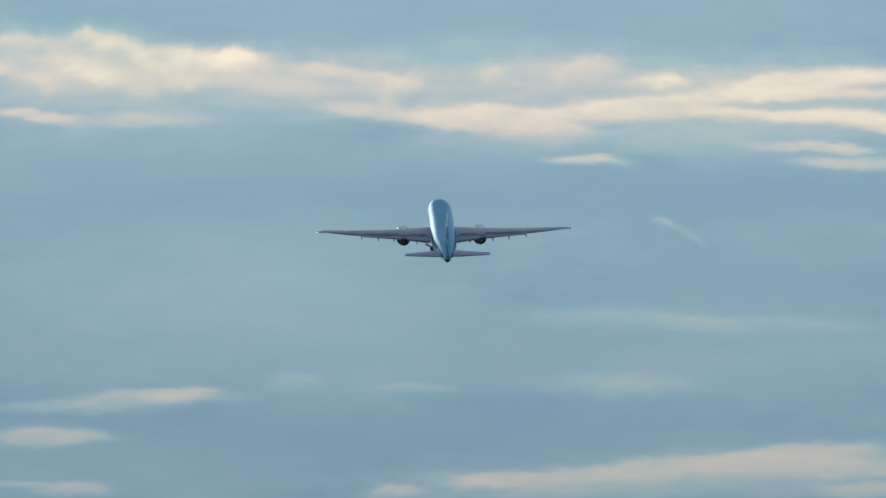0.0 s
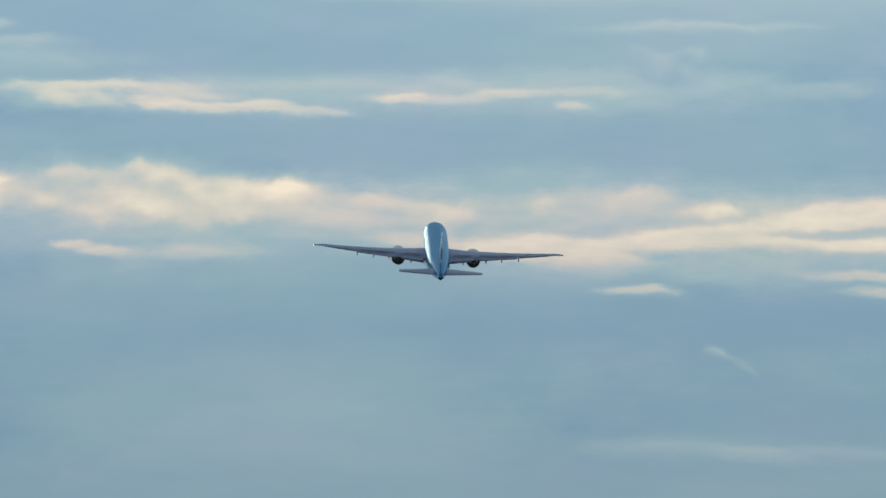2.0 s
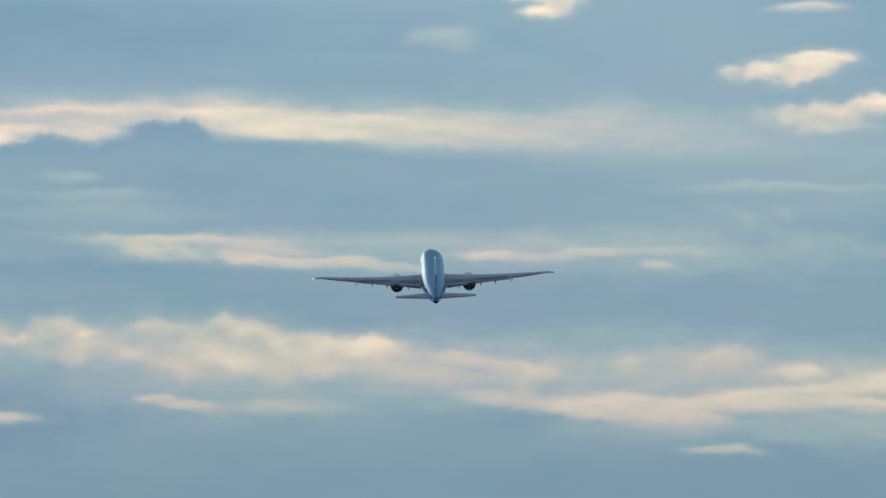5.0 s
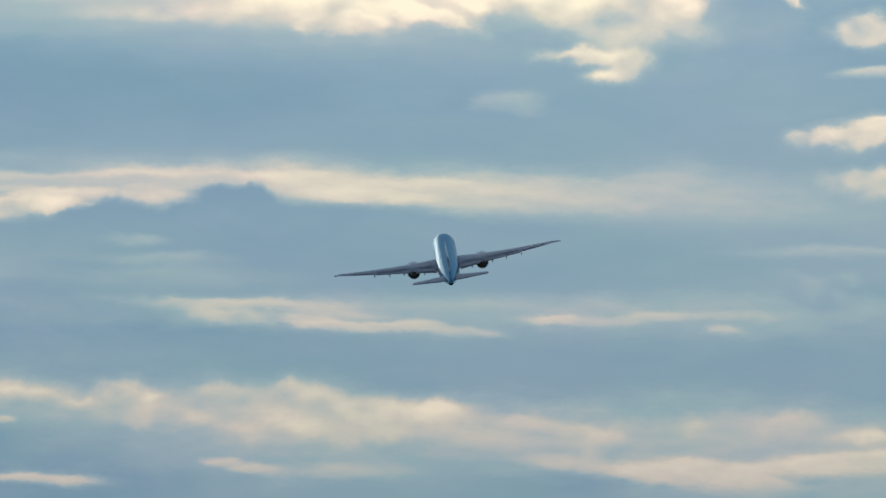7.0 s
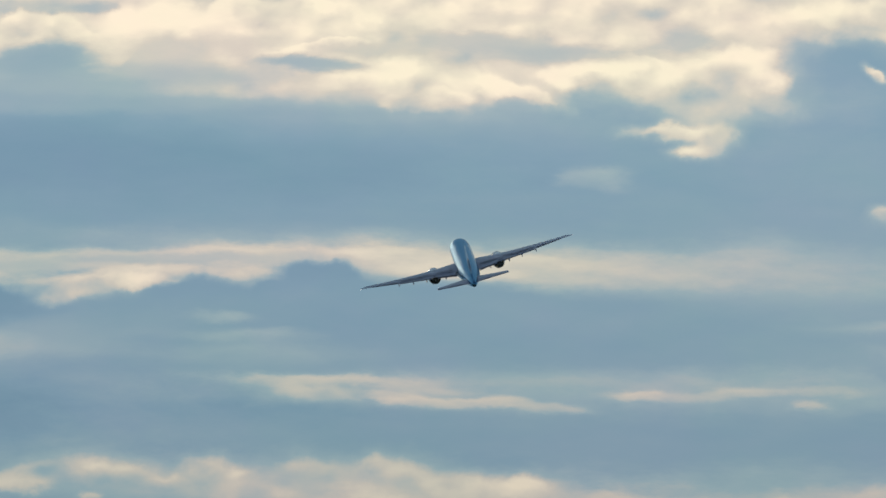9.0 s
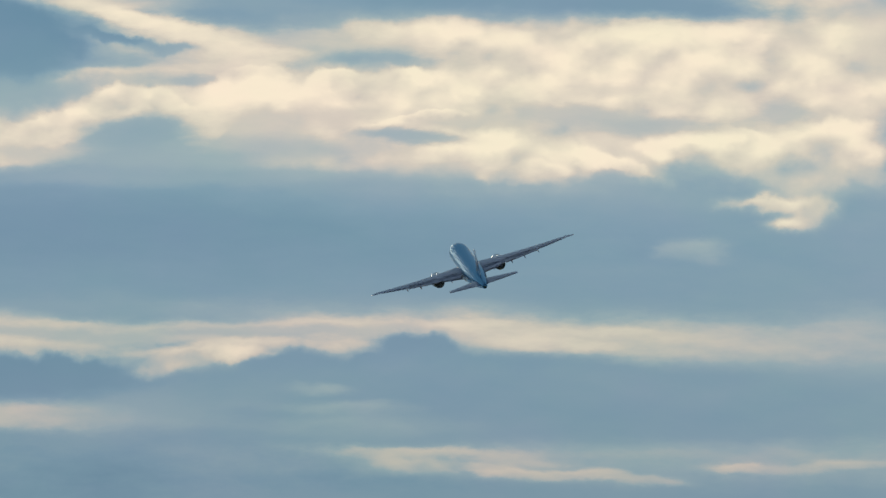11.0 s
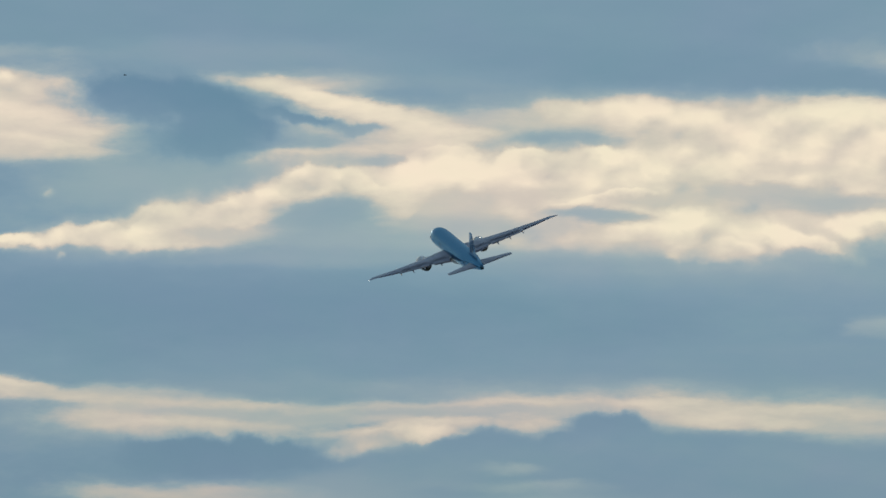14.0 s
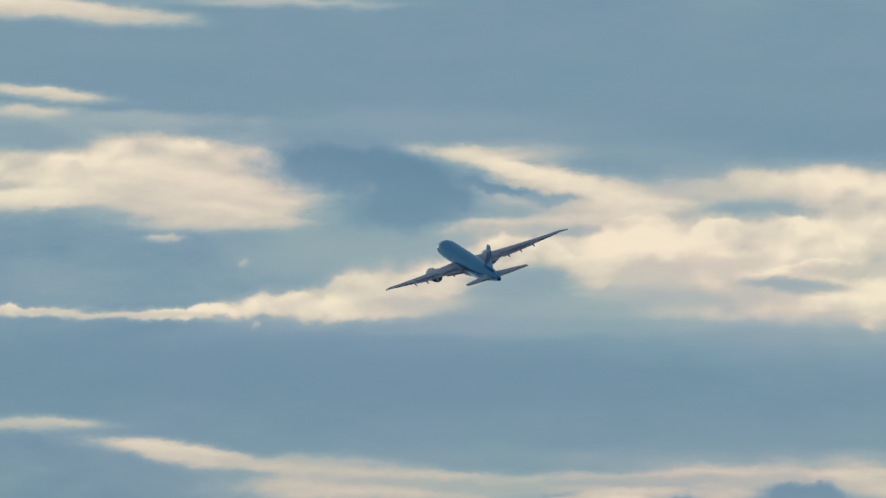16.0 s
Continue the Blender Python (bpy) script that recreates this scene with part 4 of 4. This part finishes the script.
            pylon.append([(ex + wx, y, z) for wx, y in half] + [(ex - wx, y, z) for wx, y in half[-2:0:-1]])
        part("pylon", loft(pylon), NACELLE_WHITE, engine)
        part("strake", loft([[(ex - side * 1.45, ey + 5.2, ez + 1.45), (ex - side * 1.40, ey + 5.2, ez + 1.5), (ex - side * 1.40, ey + 3.4, ez + 1.4), (ex - side * 1.45, ey + 3.4, ez + 1.35)],
                             [(ex - side * 1.85, ey + 4.6, ez + 1.95), (ex - side * 1.82, ey + 4.6, ez + 1.97), (ex - side * 1.82, ey + 3.5, ez + 1.93), (ex - side * 1.85, ey + 3.5, ez + 1.9)]]), NACELLE_WHITE, engine, smooth=False)

        tailplane = part("tailplane", panel_skin([(0.6, -25.6, 7.4, 1.15, 0.10), (2.0, -26.6, 6.8, 1.28, 0.10), (6.5, -29.9, 4.6, 1.76, 0.09), (10.5, -32.8, 2.75, 2.2, 0.085), (10.77, -33.4, 2.0, 2.23, 0.07)], side), WING_GREY_HAZED, plane, "grey swept tailplane")
        bm = bmesh.new()
        q = [bm.verts.new(p) for p in ((side * 2.4, -31.9, 1.55), (side * 10.3, -34.6, 2.28), (side * 10.3, -35.45, 2.23), (side * 2.4, -33.55, 1.40))]
        bm.faces.new(q)
        bmesh.ops.solidify(bm, geom=bm.faces[:], thickness=0.04)
        part("elevator", bm, WING_GREY_HAZED, tailplane, smooth=False)

    fin = part("fin", panel_skin([(0, -19.6, 11.2, 2.3, 0.085), (0, -22.6, 8.9, 3.9, 0.09), (0, -27.2, 6.1, 8.4, 0.09), (0, -31.2, 3.9, 12.2, 0.085), (0, -32.1, 3.0, 12.62, 0.06)], 1, upright=True), FIN_BLUE, plane, "tall pale blue tail fin")
    rud = []
    for z, y0, y1 in ((3.6, -29.0, -31.35), (12.0, -33.7, -35.05)):
        rud.append([(0.17, y0, z), (0.02, y1, z), (-0.02, y1, z), (-0.17, y0, z)])
    part("rudder", loft(rud), FIN_BLUE, fin, smooth=False)
    # main gear leg that folds in after take-off
    gear = new("main_gear")
    gear.parent = plane
    tagged(gear, "retracting six-wheeled main landing gear")
    legs = bmesh.new()
    bmesh.ops.create_cone(legs, cap_ends=True, segments=16, radius1=0.2, radius2=0.26, depth=2.4)
    bmesh.ops.translate(legs, verts=legs.verts, vec=(0, 0, -1.2))
    part("strut", legs, STEEL, gear, "bare steel gear strut")
    beam = bmesh.new()
    bmesh.ops.create_cube(beam, size=1)
    bmesh.ops.scale(beam, verts=beam.verts, vec=(0.3, 3.1, 0.3))
    bmesh.ops.translate(beam, verts=beam.verts, vec=(0, 0, -2.4))
    bmesh.ops.bevel(beam, geom=beam.edges[:], offset=0.05, segments=2)
    part("bogie_beam", beam, STEEL, gear)
    for y in (-1.45, 0.0, 1.45):
        for x in (-0.6, 0.6):
            rings = [[(x + w, y + r * math.cos(2 * math.pi * i / 28), -2.4 + r * math.sin(2 * math.pi * i / 28)) for i in range(28)] for w, r in ((-0.26, 0.3), (-0.26, 0.55), (-0.2, 0.64), (0, 0.67), (0.2, 0.64), (0.26, 0.55), (0.26, 0.3))]
            part("wheel", loft(rings), RUBBER, gear, "black rubber tyre")
    return plane, gear


PLANE, GEAR = airliner()


# ---- birds that cross the view
def bird_thing(size, label):
    """A dark bird; size is its length from beak to tail in metres."""
    k = size / 0.23
    bird = new("bird")
    tagged(bird, label, "bird", "birds crossing the sky")
    body = [(0.09, 0.003, 0.0), (0.078, 0.014, 0.002), (0.06, 0.016, 0.003), (0.05, 0.022, 0.0), (0.0, 0.028, -0.003), (-0.05, 0.017, 0.0), (-0.09, 0.008, 0.0)]
    part("body", loft([ring(y * k, r * k, r * k, z * k, 14) for y, r, z in body]), FEATHER, bird)
    wings = []
    for side in (-1, 1):
        rows = ((0.012, 0.04, 0.07, 0.008, 0.08), (0.06, 0.05, 0.07, 0.012, 0.07), (0.10, 0.04, 0.06, 0.012, 0.06), (0.15, -0.005, 0.034, 0.008, 0.06), (0.185, -0.05, 0.008, 0.0, 0.06))
        wings.append(part("wing", panel_skin([(x * k, le * k, c * k, z * k, t) for x, le, c, z, t in rows], side), FEATHER, bird))
    tail = [[(-0.012, -0.085, 0.003), (0.012, -0.085, 0.003), (0.012, -0.085, -0.003), (-0.012, -0.085, -0.003)], [(-0.03, -0.14, 0.002), (0.03, -0.14, 0.002), (0.03, -0.14, -0.002), (-0.03, -0.14, -0.002)]]
    part("tail", loft([[tuple(c * k for c in p) for p in sec] for sec in tail]), FEATHER, bird, smooth=False)
    part("beak", loft([ring(0.088 * k, 0.004 * k, 0.004 * k, 0, 8), ring(0.105 * k, 0.001 * k, 0.001 * k, -0.001 * k, 8)]), FEATHER, bird)
    return bird, wings


BIRD, BIRD_WINGS = bird_thing(0.2, "small dark bird gliding across the sky")
LATE_BIRD, LATE_WINGS = bird_thing(0.2, "small dark bird crossing above the clouds")
NEAR_BIRD, NEAR_WINGS = bird_thing(0.34, "dark bird flapping fast past the camera")


def motions():
    walk(PLANE, [
        (0, pose(-0.11, 3583.72, 257.07, 17.96, -1.02, 1.90)),
        (0.5, pose(-3.11, 3610.26, 266.13, 17.81, 0.46, 2.17)),
        (1, pose(-7.08, 3630.14, 275.16, 17.65, 1.60, 2.36)),
        (1.5, pose(-11.63, 3639.96, 282.64, 17.45, 2.11, 2.43)),
        (2, pose(-15.21, 3642.39, 289.80, 17.28, 2.45, 2.44)),
        (2.5, pose(-18.80, 3645.96, 296.25, 17.16, 2.53, 2.41)),
        (3, pose(-22.03, 3657.84, 303.48, 17.12, 2.31, 2.28)),
        (3.5, pose(-25.30, 3678.82, 310.79, 17.12, 1.74, 2.09)),
        (4, pose(-29.75, 3708.64, 319.34, 17.16, 0.68, 1.83)),
        (4.2, pose(-31.53, 3721.64, 322.54, 17.18, 0.15, 1.72)),
        (6.3, pose(-53.51, 3887.56, 360.21, 17.70, -6.62, 0.51)),
        (6.5, pose(-55.10, 3905.87, 364.03, 17.74, -7.56, 0.39)),
        (7, pose(-56.45, 3952.70, 374.30, 17.88, -9.53, 0.14)),
        (7.5, pose(-60.18, 4001.76, 383.98, 17.99, -11.23, 0.21)),
        (8, pose(-66.26, 4053.05, 394.47, 18.12, -12.79, 0.42)),
        (8.5, pose(-72.93, 4106.20, 404.82, 18.22, -13.99, 0.72)),
        (9, pose(-79.41, 4155.54, 415.03, 18.32, -15.05, 1.09)),
        (11.5, pose(-121.07, 4319.59, 457.81, 18.33, -18.34, 5.44)),
        (12, pose(-131.97, 4349.55, 466.18, 18.37, -19.09, 6.25)),
        (12.5, pose(-143.01, 4381.36, 474.45, 18.42, -19.67, 7.12)),
        (13, pose(-155.87, 4417.75, 483.69, 18.46, -19.94, 8.16)),
        (13.5, pose(-167.68, 4454.83, 492.55, 18.50, -20.03, 9.26)),
        (14, pose(-181.62, 4488.86, 501.16, 18.52, -20.05, 10.40)),
        (14.5, pose(-196.22, 4518.57, 509.17, 18.49, -20.05, 11.50)),
        (15, pose(-212.31, 4545.15, 517.08, 18.44, -19.91, 12.64)),
        (15.5, pose(-229.04, 4567.24, 524.28, 18.37, -19.91, 13.82)),
        (16, pose(-246.02, 4586.56, 531.23, 18.31, -19.91, 15.03)),
    ])
    gear_rows = []
    for t, lean, inward in ((0.0, 62, 0.0), (1.0, 68, 0.1), (1.6, 96, 1.0), (16.0, 96, 1.0)):
        gear_rows.append((t, pose(-4.6 + 1.0 * inward, -6.4 + 2.2 * inward, -1.9 + 0.8 * inward, 0, -lean, 0)))
    walk(GEAR, gear_rows)
    walk(BIRD, [
        (0, pose(231.88, 650.37, 87.30, 0, -12, 91.4)),
        (4, pose(146.73, 648.52, 85.39, 0, -12, 91.4)),
        (8, pose(61.58, 646.67, 83.48, 0, -12, 91.4)),
        (11, pose(-2.28, 645.28, 82.05, 0, -12, 91.4)),
        (11.5, pose(-12.92, 645.05, 81.81, 0, -12, 91.4)),
        (12, pose(-23.56, 644.82, 80.86, 0, -12, 91.4)),
        (12.5, pose(-33.66, 644.53, 80.27, 0, -12, 91.4)),
        (13, pose(-43.75, 644.24, 80.13, 0, -12, 91.4)),
        (16, pose(-104.31, 642.52, 79.25, 0, -12, 91.4)),
    ])
    walk(LATE_BIRD, [
        (0, pose(231.28, 652.29, 88.31, 0, -12, 91.7)),
        (4, pose(153.62, 649.92, 86.82, 0, -12, 91.7)),
        (8, pose(75.95, 647.55, 85.34, 0, -12, 91.7)),
        (12, pose(-1.71, 645.18, 83.85, 0, -12, 91.7)),
        (13.1, pose(-23.07, 644.52, 83.44, 0, -12, 91.7)),
        (13.5, pose(-30.83, 644.29, 82.84, 0, -12, 91.7)),
        (14, pose(-41.37, 643.98, 81.45, 0, -12, 91.7)),
        (15, pose(-62.44, 643.36, 80.75, 0, -12, 91.7)),
        (16, pose(-83.50, 642.74, 80.06, 0, -12, 91.7)),
    ])
    walk(NEAR_BIRD, [
        (0, pose(273.05, 174.37, 8.83, 0, -8, 93.3)),
        (4, pose(191.85, 169.77, 12.50, 0, -8, 93.3)),
        (8, pose(110.66, 165.18, 16.18, 0, -8, 93.3)),
        (12, pose(29.46, 160.59, 19.85, 0, -8, 93.3)),
        (13.2, pose(5.10, 159.21, 20.95, 0, -8, 93.3)),
        (13.4, pose(1.04, 158.98, 21.14, 0, -8, 93.3)),
        (13.5, pose(-0.99, 158.86, 21.50, 0, -8, 93.3)),
        (13.6, pose(-3.21, 158.74, 21.91, 0, -8, 93.3)),
        (13.7, pose(-4.86, 158.68, 21.87, 0, -8, 93.3)),
        (13.8, pose(-6.62, 158.54, 22.50, 0, -8, 93.3)),
        (14, pose(-10.13, 158.26, 22.82, 0, -8, 93.3)),
        (15, pose(-27.70, 156.85, 24.40, 0, -8, 93.3)),
        (16, pose(-45.27, 155.45, 25.98, 0, -8, 93.3)),
    ])
    # wing beats of the near bird
    for side, wing in zip((-1, 1), NEAR_WINGS):
        beats = [(0.0, 20)] + [(13.3 + 0.1 * i, (-38, 42)[i % 2]) for i in range(7)] + [(16.0, 10)]
        walk(wing, [(t, pose(0, 0, 0, 0, -side * angle, 0)) for t, angle in beats])


motions()
